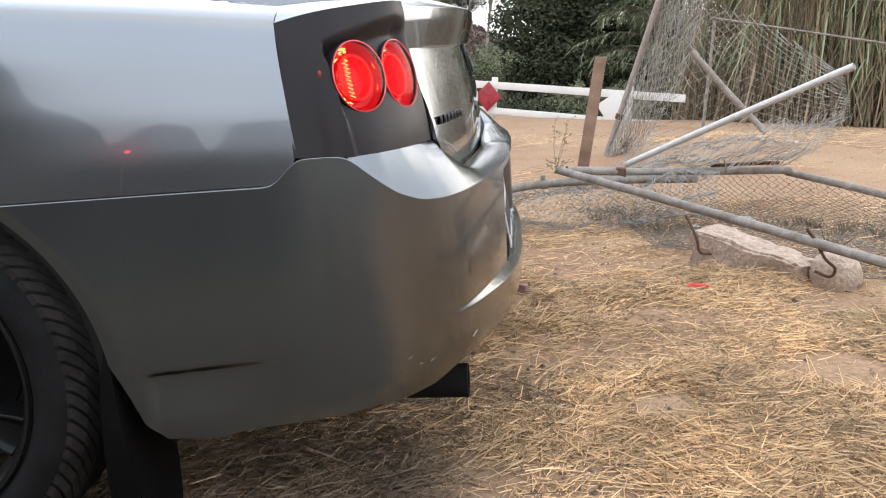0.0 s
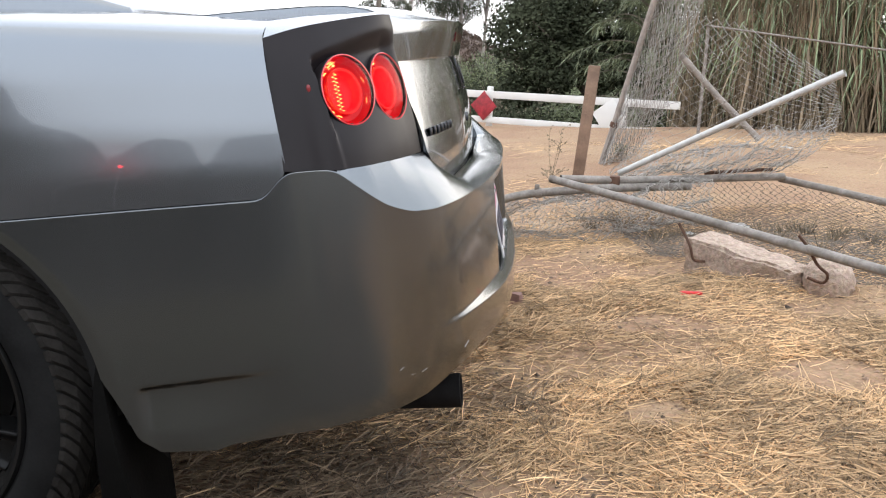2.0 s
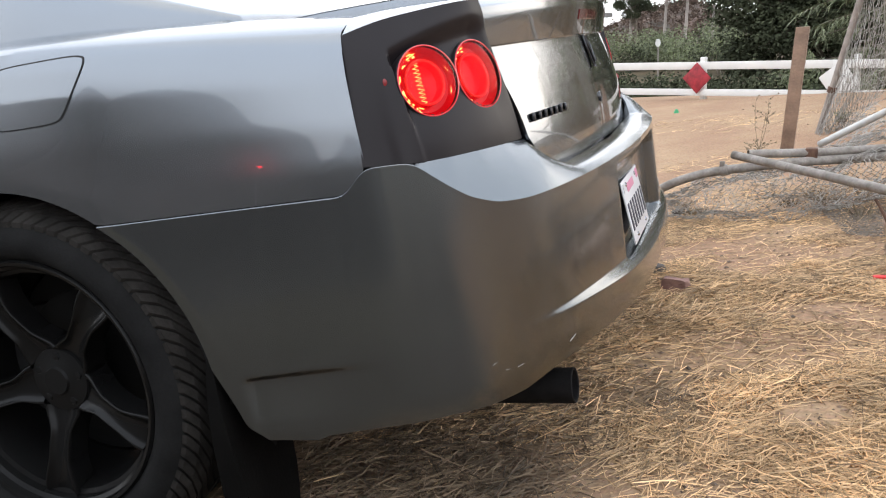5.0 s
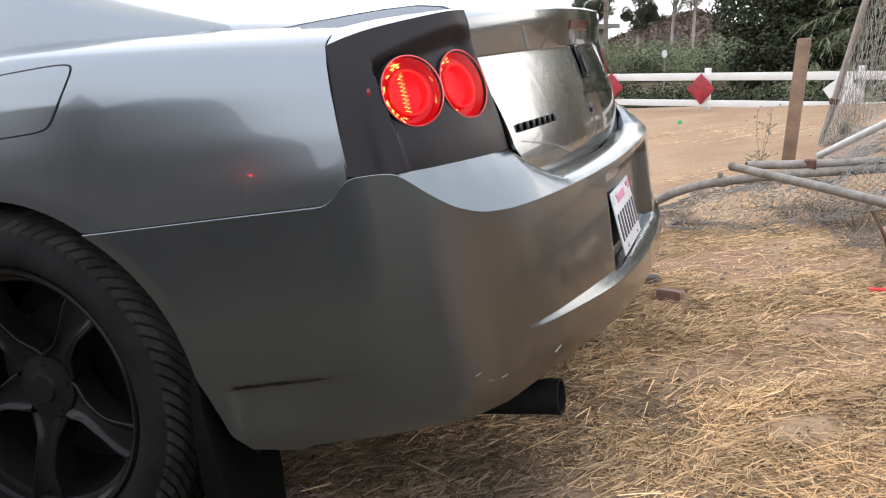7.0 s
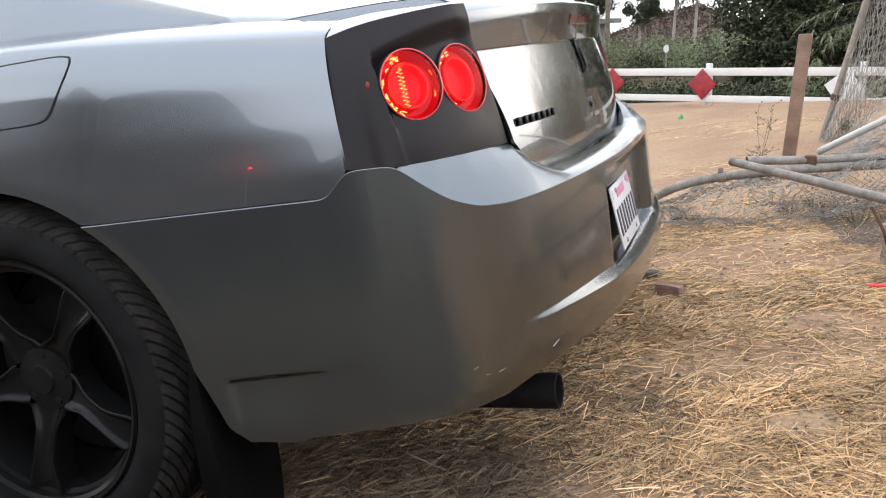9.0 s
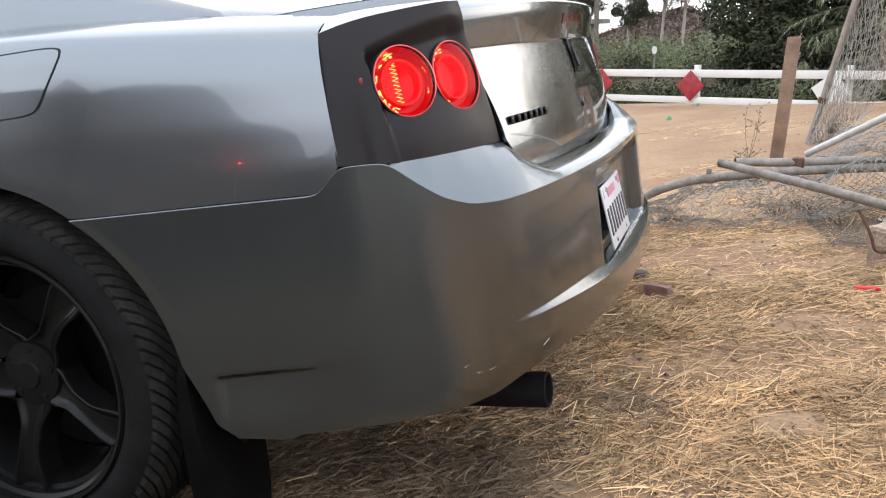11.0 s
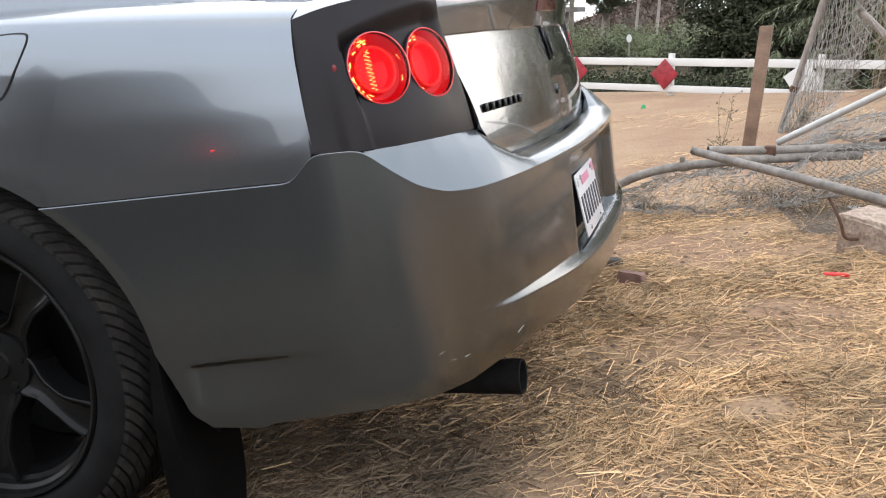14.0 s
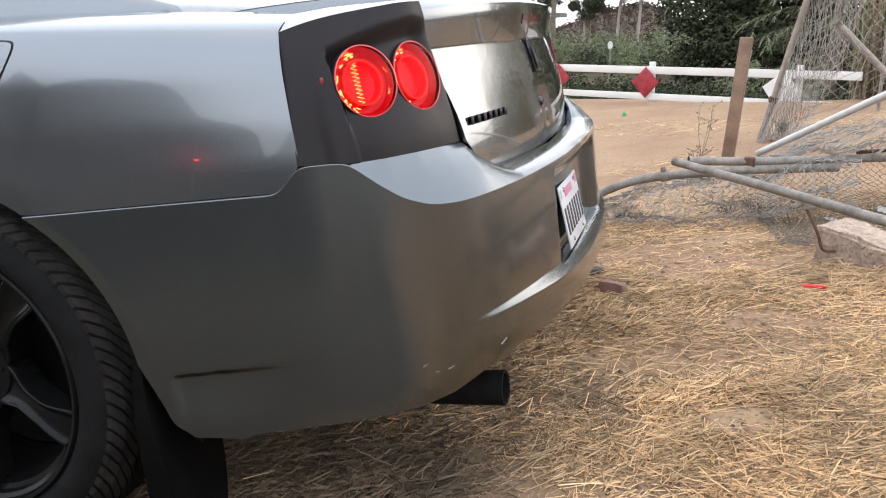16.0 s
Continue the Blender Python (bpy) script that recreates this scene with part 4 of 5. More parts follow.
def bilin(a, b, c, d, sag=None):
    """A sheet over the corners a (0,0), b (1,0), c (1,1), d (0,1)."""
    a, b, c, d = Vector(a), Vector(b), Vector(c), Vector(d)

    def at(u, v):
        p = a * (1 - u) * (1 - v) + b * u * (1 - v) + c * u * v + d * (1 - u) * v
        return p + Vector(sag(u, v)) if sag else p
    return at


# gate panel thrown down on the dirt and the broken concrete
gate = tagged(empty("fallen_gate_panel", pose(0.4, 3.9, ground_z(0.4, 3.9))), "bent grey galvanised pipe gate with torn chain-link, lying on dirt", "fence panel")
gi = gate.matrix_world.inverted()


def rel(points):
    return [gi @ Vector(p) for p in points]


pipe("near_rail", rel([(-0.265, 3.69, 0.520), (0.10, 3.375, 0.494), (0.45, 3.075, 0.464), (0.80, 2.775, 0.432), (1.7, 2.0, 0.38)]), 0.0168, GALV, gate)
pipe("far_rail", rel([(-0.24, 3.93, 0.490), (0.05, 4.05, 0.485), (0.40, 4.25, 0.488), (0.81, 4.47, 0.494)]), 0.0185, GALV, gate)
pipe("bent_rail", rel(bent([(-0.86, 3.97, 0.20), (-0.74, 3.96, 0.245), (-0.623, 3.95, 0.318), (-0.525, 3.95, 0.366), (-0.429, 3.95, 0.397), (-0.339, 3.95, 0.416), (-0.198, 3.955, 0.436), (-0.023, 4.0, 0.452), (0.35, 4.2, 0.455)], 40)), 0.0195, GALV, gate)
pipe("side_rail", rel([(0.80, 4.50, 0.480), (1.0, 4.36, 0.460), (1.16, 4.12, 0.452), (1.9, 3.2, 0.44)]), 0.0175, GALV, gate)
pipe("loose_rod", rel([(0.42, 4.30, 0.510), (0.60, 4.32, 0.530), (0.74, 4.40, 0.535)]), 0.009, RUST, gate, "rusty bent rod", hollow=False)
bm = bmesh.new()
lathe(bm, [(0.021, -0.016), (0.024, -0.015), (0.024, 0.015), (0.021, 0.016)], Matrix.Translation(rel([(-0.339, 3.95, 0.416)])[0]) @ Vector((0.97, 0.0, 0.22)).to_track_quat("Z", "Y").to_matrix().to_4x4(), 20)
box(bm, (0.022, 0.010, 0.026), Matrix.Translation(rel([(-0.345, 3.94, 0.444)])[0]), 0.003)
part("clamp", bm, GALV, gate, "galvanised tension band")
bm = bmesh.new()
box(bm, (0.05, 0.05, 0.06), Matrix.Translation(rel([(-0.0, 4.03, 0.475)])[0]), 0.006)
part("joint_bracket", bm, RUST, gate)


def lying(u, v):
    a, b = Vector((0.16, 3.55, 0)), Vector((1.9, 2.25, 0))
    c, d = Vector((1.95, 3.3, 0)), Vector((-0.05, 4.28, 0))
    p = a * (1 - u) * (1 - v) + b * u * (1 - v) + c * u * v + d * (1 - u) * v
    p += Vector((0.0, 0.45 * math.sin(math.pi * min(1, u * 1.3)) * v, 0))
    h = ground_z(p.x, p.y) + 0.02 + 0.02 * noise.noise(p * 4)
    e = v ** 9
    p.z = h * (1 - e) + 0.475 * e
    return p


clink("lying_mesh", lambda u, v: gi @ lying(u, v), 58, 40, 0.0014, gate, "loose dull chain-link wire mesh", 0.6, 3, DULLWIRE)


def crumpled(u, v):
    """Mesh rolled up under the bent rail."""
    x = -0.62 + 1.05 * u
    a = -0.6 + 3.1 * v
    fade = smoothstep(0.0, 0.25, u)
    r = (0.045 + 0.055 * fade) * (1 + 0.5 * noise.noise(Vector((x * 4, v * 3, 2))))
    y = 4.0 + 0.12 * u - r * 1.9 * math.sin(a) + 0.06 * noise.noise(Vector((x * 5, v * 4, 7)))
    z = ground_z(x, 4.0) + 0.075 + 0.05 * u + r * math.cos(a) * 0.95 + 0.05 * noise.noise(Vector((x * 6, v * 5, 1))) * fade
    return gi @ Vector((x, y, max(z, ground_z(x, y) + 0.004)))


clink("crumpled_mesh", crumpled, 42, 24, 0.0016, gate, "crumpled chain-link wire mesh", 2.0, 5)


def snarl(u, v):
    """Loose loops of wire spilling in front of the rails."""
    x = -0.15 + 0.30 * u
    y = 3.86 + 0.24 * v + 0.10 * noise.noise(Vector((x * 6, v * 5, 3)))
    z = ground_z(x, y) + 0.02 + 0.20 * smoothstep(0.1, 1.0, v) + 0.05 * noise.noise(Vector((x * 7, v * 6, 11)))
    return gi @ Vector((x, y, max(z, ground_z(x, y) + 0.004)))


clink("snarled_mesh", snarl, 8, 7, 0.0014, gate, "loose snarled chain-link wire", 2.0, 6)

# leaning fence post with the mesh that still hangs from it
lean = tagged(empty("leaning_fence_post", pose(-0.125, 6.55, ground_z(-0.125, 6.55))), "leaning rusty grey pipe post with torn chain-link hanging off", "fence")
li = lean.matrix_world.inverted()
FOOT, HEAD = Vector((-0.125, 6.55, 0.19)), Vector((0.30, 6.4, 1.95))
pipe("post", [li @ FOOT, li @ FOOT.lerp(HEAD, 0.5), li @ HEAD], 0.021, DULLPIPE, lean)
bm = bmesh.new()
lathe(bm, [(0.024, -0.02), (0.029, -0.018), (0.029, 0.018), (0.024, 0.02)], Matrix.Translation(li @ FOOT.lerp(HEAD, 0.21)) @ (HEAD - FOOT).to_track_quat("Z", "Y").to_matrix().to_4x4(), 16)
part("clamp", bm, RUST, lean)


EDGE = catmull([(-0.06, 6.5, 0.20), (0.02, 6.62, 0.24), (0.141, 6.75, 0.33), (0.366, 6.8, 0.746), (0.525, 6.8, 1.415), (0.60, 6.75, 1.95)], 40)


def hanging(u, v, k=0.0):
    """Mesh between the post and its free edge, hanging in loose folds."""
    p = FOOT.lerp(HEAD, 0.02 + 0.98 * v)
    q = Vector(EDGE[min(40, int(v * 40))]).lerp(Vector(EDGE[min(40, int(v * 40) + 1)]), v * 40 - int(v * 40))
    s = p.lerp(q, u)
    s += Vector((0.0, -0.06 - k, 0)) * math.sin(math.pi * u) + Vector((0.02, 0.05, 0)) * noise.noise(Vector((u * 3, v * 5, 4 + k * 50)))
    s += Vector((0.012, 0.03, 0)) * math.sin(u * 19 + v * 3 + k * 40)
    return li @ s


clink("hanging_mesh", lambda u, v: hanging(u, v), 11, 30, 0.0021, lean, "grey chain-link mesh", 0.6, 11)
clink("hanging_mesh", lambda u, v: hanging(u * 0.98 + 0.01, v, 0.09), 10, 29, 0.0021, lean, "", 0.6, 12)
clink("hanging_mesh", lambda u, v: hanging(u * 0.7 + 0.3, v, -0.1), 8, 28, 0.0019, lean, "", 0.8, 13)

spill = bilin((-0.10, 6.5, 0.22), (0.26, 6.72, 0.52), (0.20, 4.35, 0.49), (-0.06, 4.22, 0.46), lambda u, v: (0.03 * noise.noise(Vector((u * 4, v * 7, 2))), 0, -0.10 * math.sin(math.pi * v) + 0.04 * noise.noise(Vector((u * 5, v * 9, 6)))))
clink("spilled_mesh", lambda u, v: li @ spill(u, v), 7, 30, 0.0015, lean, "", 0.8, 14)

# the sheet stretched between the hanging mesh and the loose tube
sheet = tagged(empty("torn_chain_link_sheet", pose(0.6, 4.5, ground_z(0.6, 4.5))), "torn sheet of grey chain-link wire, sagging over pipes", "fence mesh")
si = sheet.matrix_world.inverted()


def torn(u, v):
    top = Vector((0.36, 4.85, 1.26)).lerp(Vector((0.79, 4.6, 1.18)), u)
    if u > 0.5:
        top += Vector((0.20, -0.1, -0.22)) * ((u - 0.5) * 2) ** 2
    low = Vector((0.12, 4.55, 0.56)).lerp(Vector((1.04, 4.45, 0.78)), u)
    low += Vector((0, 0, -0.07)) * math.sin(math.pi * u)
    p = low.lerp(top, v)
    p += Vector((0.02, 0.06, 0.02)) * noise.noise(Vector((u * 2.5, v * 2.5, 9))) + Vector((0, -0.08, 0)) * math.sin(math.pi * v)
    return si @ p


clink("wire_mesh", torn, 10, 15, 0.0019, sheet, "", 0.35, 21)


def droop(u, v):
    a = Vector((0.10, 4.25, 0.49)).lerp(Vector((0.75, 4.38, 0.53)), u)
    b = Vector((0.14, 4.55, 0.56)).lerp(Vector((1.02, 4.46, 0.80)), u)
    p = a.lerp(b, v)
    p += Vector((0.03, -0.12, 0.0)) * math.sin(math.pi * v) + Vector((0.04, 0.07, 0.05)) * noise.noise(Vector((u * 7, v * 6, 15)))
    return si @ p


clink("folded_mesh", droop, 26, 8, 0.0015, sheet, "", 1.6, 22)
clink("folded_mesh", lambda u, v: droop(u, v * 0.9) + Vector((0.02, -0.05, 0.01)), 24, 8, 0.0015, sheet, "", 2.0, 23)
pipe("brace_rail", [si @ Vector((0.30, 4.95, 1.06)), si @ Vector((0.52, 4.92, 0.84)), si @ Vector((0.74, 4.88, 0.635))], 0.017, DULLPIPE, sheet, "dull tan-grey pipe")

# old fence line in front of the canes
old = tagged(empty("old_fence", pose(0.64, 8.3, ground_z(0.64, 8.3))), "thin grey pipe fence in front of tall canes", "fence")
oi = old.matrix_world.inverted()
pipe("top_rail", [oi @ Vector(p) for p in ((0.70, 8.3, 1.35), (2.16, 8.3, 1.19), (4.2, 8.2, 1.0))], 0.009, GALV, old)
for ox in (0.72, 3.4):
    pipe("fence_post", [oi @ Vector((ox, 8.32, ground_z(ox, 8.32) - 0.1)), oi @ Vector((ox, 8.32, 1.45 - 0.108 * (ox + 0.3)))], 0.014, GALV, old, hollow=False)

# loose bright tube propped against the far rail
tagged(pipe("steel_tube", [(0.02, 4.20, 0.498), (0.43, 3.955, 0.752), (0.852, 3.70, 1.006)], 0.0148, BRIGHT), "bright new galvanised steel tube leaning on the fallen gate", "tube")

# sawn post
bm = bmesh.new()
vs = box(bm, (0.075, 0.06, 0.85), Matrix.Translation((0, 0, 0.36)), 0.004)
for v in vs:
    if v.co.z > 0.7:
        v.co.z += 0.05 * v.co.x + 0.01 * noise.noise(v.co * 40)
post = tagged(part("wooden_post", bm, WOOD), "short leaning brown weathered timber post", "post")
post.matrix_world = Matrix.Translation((-0.245, 5.8, 0.20)) @ Matrix.Rotation(radians(4.6), 4, "Y")


# broken concrete with bent reinforcing bars
def rubble(name, size, m, seed, material, rough=0.026, cuts=17, ball=0.0):
    b = bmesh.new()
    bmesh.ops.create_cube(b, size=1.0)
    bmesh.ops.scale(b, vec=size, verts=b.verts[:])
    bmesh.ops.subdivide_edges(b, edges=b.edges[:], cuts=cuts, use_grid_fill=True)
    for v in b.verts:
        n = Vector((noise.noise(v.co * 5 + Vector((seed, 0, 0))), noise.noise(v.co * 5 + Vector((0, seed, 0))), noise.noise(v.co * 5 + Vector((0, 0, seed)))))
        e = sum(abs(2 * c / s) > 0.93 for c, s in zip(v.co, size))
        v.co += n * rough + Vector((noise.noise(v.co * 22), noise.noise(v.co * 23 + Vector((3, 1, 2))), noise.noise(v.co * 24))) * rough * 0.4
        if e >= 2:
            v.co *= 1 - 0.04 * e
    for v in b.verts:
        v.co = v.co.lerp(v.co.normalized() * sum(size) / 6, ball)
        v.co += v.co.normalized() * rough * 0.22 * noise.noise(v.co * 60)
    bmesh.ops.transform(b, matrix=m, verts=b.verts[:])
    return part(name, b, material, None, sharp=35)


cm = Matrix.Translation((0.497, 3.215, 0.280)) @ Matrix.Rotation(radians(-38), 4, "Z") @ Matrix.Rotation(radians(4), 4, "Y") @ Matrix.Rotation(radians(5), 4, "X")
conc = tagged(rubble("concrete_block", (0.45, 0.15, 0.185), cm, 5, CONCRETE), "broken beige concrete footing with rusty bars, half sunk in straw", "rubble")
cl = rubble("lump", (0.17, 0.17, 0.16), Matrix.Translation((0.735, 3.035, 0.318)), 9, CONCRETE, 0.03, 11, 0.93)
cl.parent = conc
for pts in ([(0.245, 3.24, 0.445), (0.262, 3.22, 0.42), (0.288, 3.19, 0.372), (0.305, 3.19, 0.325), (0.345, 3.2, 0.32)],
            [(0.598, 2.92, 0.492), (0.63, 2.92, 0.455), (0.665, 2.91, 0.40), (0.70, 2.915, 0.37), (0.695, 2.94, 0.335), (0.65, 2.96, 0.345)]):
    b = bmesh.new()
    tube(b, bent(pts, 18), 0.0052, 8)
    part("reinforcing_bar", b, RUST, conc, "rusty bent bar")

# stones and scraps
def stone(x, y, s, material, label, seed, name="stone", cat="stone", flat=0.6):
    ob = rubble(name, (s, s * 0.7, s * flat), Matrix.Translation((x, y, ground_z(x, y) + s * flat * 0.45 + 0.006)) @ Matrix.Rotation(seed, 4, "Z"), seed, material, s * 0.16, 4)
    return tagged(ob, label, cat, "stones in the straw")


BRICK = mat("broken_brick", (0.30, 0.17, 0.14), 0.9, 0, 0.3, 20.0, 0.5, 90)
DARKSTONE = mat("dark_stone", (0.10, 0.085, 0.075), 0.9, 0, 0.3, 20.0, 0.5, 90)
stone(-0.325, 2.89, 0.085, BRICK, "small reddish broken brick lying in straw", 3)
stone(-0.44, 3.12, 0.062, DARKSTONE, "small dark stone lying in straw", 7)
stone(-0.56, 4.10, 0.05, DARKSTONE, "small dark clod lying on dirt", 11)
REDPLASTIC = mat("red_plastic", (0.75, 0.03, 0.03), 0.4, 0, 0.1)
bm = bmesh.new()
vs = box(bm, (0.075, 0.02, 0.012), Matrix.Translation((0, 0, 0)), 0.004)
bmesh.ops.subdivide_edges(bm, edges=bm.edges[:], cuts=1)
red = tagged(part("plastic_scrap", bm, REDPLASTIC), "small bright red plastic scrap on straw", "litter")
red.matrix_world = pose(0.288, 2.985, ground_z(0.288, 2.985) + 0.016, 0, 0, 12)
GREENPLASTIC = mat("green_plastic", (0.05, 0.38, 0.16), 0.5, 0, 0.1)
bm = bmesh.new()
lathe(bm, [(0.0005, 0.06), (0.02, 0.058), (0.022, 0.05), (0.035, 0.02), (0.035, 0.0), (0.0005, 0.0)], Matrix.Identity(4), 16)
gb = tagged(part("plastic_bottle_cap", bm, GREENPLASTIC), "small green plastic scrap on bare dirt", "litter")
gb.matrix_world = pose(-1.55, 9.0, ground_z(-1.55, 9.0)) @ Matrix.Scale(0.7, 4)
DOTGLOW = mat("red_dot_glow", (0.8, 0.02, 0.02), 0.4, emit=(1.0, 0.02, 0.03), estr=30.0)
PAPERM = mat("crumpled_paper", (0.75, 0.74, 0.72), 0.8, 0, 0.1, 10.0, 0.3, 60)
for k, (x, y, s) in enumerate(((0.56, 4.02, 0.05), (0.342, 3.93, 0.028), (1.25, 6.9, 0.05))):
    b = bmesh.new()
    rows = []
    for i in range(9):
        rows.append([(s * (i / 4 - 1), s * 0.7 * (j / 4 - 1), 0.3 * s * (1 + noise.noise(Vector((i * 0.9, j * 0.9, k * 7))))) for j in range(9)])
    grid(b, rows)
    bmesh.ops.solidify(b, geom=b.faces[:], thickness=0.0015)
    ob = tagged(part("paper_scrap", b, PAPERM, smooth=False), "crumpled white paper scrap on the ground", "litter", "paper scraps")
    ob.matrix_world = pose(x, y, ground_z(x, y) + 0.012, 5, 3, 30 * k)


# ---- white rail fence with red diamonds at the yard's edge ----
def fence_point(s):
    """Along the rails, s metres to the right of the middle diamond."""
    return Vector((-1.59 + 0.943 * s, 10.4 - 0.33 * s, 0))


fence = tagged(empty("rail_fence", Matrix.Translation(fence_point(0))), "white painted two-rail timber fence at the edge of the yard", "fence")
fi = fence.matrix_world.inverted()
along = Vector((0.943, -0.33, 0)).normalized()
turn = Matrix.Rotation(math.atan2(along.y, along.x), 4, "Z")
for s0, s1 in ((-7.6, -3.8), (-3.8, -1.15), (-1.15, 1.5), (1.5, 2.35)):
    for z, h in ((0.568, 0.084), (0.27, 0.074)):
        b = bmesh.new()
        c = fence_point((s0 + s1) / 2)
        box(b, (abs(s1 - s0) / 0.999 - 0.004, 0.025, h), fi @ Matrix.Translation((c.x, c.y, z)) @ turn, 0.003)
        part("rail", b, WHITE, fence)
for s in (-7.6, -3.8, -1.32, 0.03, 1.72):
    b = bmesh.new()
    c = fence_point(s) + Vector((0.02, 0.07, 0))
    top = 0.66 if s > -1 else 0.52
    box(b, (0.06, 0.06, top + 0.2), fi @ Matrix.Translation((c.x, c.y, top / 2 - 0.1)) @ turn, 0.006)
    part("fence_post", b, WHITE, fence)


def diamond(s, z, material, label, size=0.25, tilt=0.0, off=-0.035):
    b = bmesh.new()
    box(b, (size, 0.004, size), Matrix.Rotation(radians(45 + tilt), 4, "Y"), 0.001)
    for k in (-1, 1):
        lathe(b, [(0.0005, 0), (0.006, 0.001), (0.006, 0.004)], Matrix.Translation((0, -0.006, 0.1 * k)) @ Matrix.Rotation(radians(90), 4, "X"), 10)
    ob = tagged(part("diamond_marker", b, material), label, "road marker", "diamond markers on the fence")
    c = fence_point(s) + Vector((0.33, 0.943, 0)) * off
    ob.matrix_world = Matrix.Translation((c.x, c.y, z)) @ turn
    return ob


diamond(0.0, 0.432, REDSIGN, "faded red metal diamond marker on a white rail fence")
diamond(-1.22, 0.45, REDSIGN, "red metal diamond marker on a white rail fence")
diamond(1.58, 0.405, WHITE, "white back of a diamond marker on a rail fence", 0.29, 8)


# ---- plants ----
def blade(b, p, d, up, length, w, droop, seg=3):
    """One long leaf: a folded strip that bends over."""
    side = d.cross(up).normalized() * w
    prev = None
    for k in range(seg + 1):
        t = k / seg
        q = p + d * length * t + Vector((0, 0, -droop * t * t))
        s = side * (1 - 0.9 * t ** 1.5)
        a, c = b.verts.new(q - s), b.verts.new(q + s)
        if prev:
            b.faces.new((prev[0], a, c, prev[1]))
        prev = (a, c)


def reeds(name, x, y, h, n, seed, spread):
    rnd = random.Random(seed)
    root = tagged(empty(name, pose(x, y, ground_z(x, y))), "tall giant cane clump, green above and dry brown below", "cane", "cane thicket")
    dry, green = bmesh.new(), bmesh.new()
    for k in range(n):
        a, r = rnd.uniform(0, 6.3), spread * math.sqrt(rnd.random())
        px, py = r * math.cos(a), r * math.sin(a) * 0.7
        base = Vector((px, py, ground_z(x + px, y + py) - ground_z(x, y)))
        tip = base + Vector((rnd.uniform(-0.35, 0.35), rnd.uniform(-0.35, 0.35), h * rnd.uniform(0.7, 1.05)))
        mid = base.lerp(tip, 0.5) + Vector((rnd.uniform(-0.05, 0.05), rnd.uniform(-0.05, 0.05), 0))
        tube(dry, [base, mid, tip], 0.008, 4, 0.003, cap=False)
        for j in range(2):
            o2 = Vector((rnd.gauss(0, 0.05), rnd.gauss(0, 0.05), 0))
            tube(dry, [base + o2, base.lerp(tip, 0.55) + o2 * 2], 0.005, 3, 0.002, cap=False)
        for j in range(rnd.randint(14, 20)):
            t = rnd.uniform(0.04, 1.0)
            p = base.lerp(tip, t)
            aa = rnd.uniform(0, 6.3)
            lift = rnd.uniform(0.2, 1.0) if t > 0.4 else rnd.uniform(-2.2, -0.4)
            d = Vector((math.cos(aa), math.sin(aa), lift)).normalized()
            g = t > 0.20 + 0.16 * rnd.random()
            blade(green if g else dry, p, d, Vector((0, 0, 1)), rnd.uniform(0.25, 0.5), rnd.uniform(0.006, 0.013), rnd.uniform(0.2, 0.55) if g else rnd.uniform(0.2, 0.5))
    part("dry_cane", dry, REEDDRY, root, "dry brown canes and dead leaves", smooth=False)
    part("leafage", green, REED, root, "green strap leaves", smooth=False)


k = 0
for x, y, n in ((0.95, 10.4, 40), (1.55, 9.5, 60), (2.05, 9.3, 60), (2.55, 9.1, 50), (1.35, 10.7, 50), (2.3, 10.3, 60)):
    reeds("cane_clump", x, y, 3.3 if x < 2.2 else 2.3, n, 30 + k, 0.42)
    k += 1


def leaf_cloud(b, centre, radii, n, size, rnd, shell=0.45):
    for _ in range(n):
        v = Vector((rnd.gauss(0, 1), rnd.gauss(0, 1), rnd.gauss(0, 1))).normalized() * (shell + (1 - shell) * rnd.random() ** 0.5)
        p = Vector(centre) + Vector((v.x * radii[0], v.y * radii[1], v.z * radii[2]))
        s = size * rnd.uniform(0.5, 1.3)
        d = Vector((rnd.gauss(0, 1), rnd.gauss(0, 1), rnd.gauss(0, 0.7))).normalized()
        e = d.orthogonal().normalized() * s * 0.42
        q = [p - d * s * 0.5, p + e * 0.8, p + d * s * 0.7, p - e]
        b.faces.new([b.verts.new(c) for c in q])


def tree(name, x, y, trunk_h, r, clumps, leaf, size, n, material, seed, label, base=None, lean_x=0.0, spread=(1.0, 1.0, 0.8), trunk_r=0.16, bark=None):
    rnd = random.Random(seed)
    z0 = ground_z(x, y) if base is None else base
    root = tagged(empty(name, pose(x, y, z0)), label, "tree")
    tb, cb = bmesh.new(), bmesh.new()
    top = Vector((lean_x, 0, trunk_h))
    tube(tb, bent([(0, 0, -0.2), (lean_x * 0.3 + 0.05, 0, trunk_h * 0.4), (lean_x * 0.7 - 0.04, 0.03, trunk_h * 0.75), top], 12), trunk_r, 9, trunk_r * 0.4)
    for _ in range(clumps):
        v = Vector((rnd.gauss(0, 1), rnd.gauss(0, 1), rnd.gauss(0, 0.8)))
        v = v.normalized() * rnd.random() ** 0.4
        c = top + Vector((v.x * r * spread[0], v.y * r * spread[1], v.z * r * spread[2]))
        s = rnd.uniform(0.22, 0.42) * r
        start = Vector((lean_x * 0.6, 0, trunk_h * rnd.uniform(0.45, 0.95)))
        tube(tb, bent([start, start.lerp(c, 0.5) + Vector((0, 0, 0.1 * r)), c], 6), trunk_r * 0.35, 5, trunk_r * 0.08, cap=False)
        leaf_cloud(cb, c, (s, s, s * 0.75), n, size, rnd)
    part("trunk", tb, bark or BARK, root)
    part("crown", cb, material, root, leaf, smooth=False)
    return root


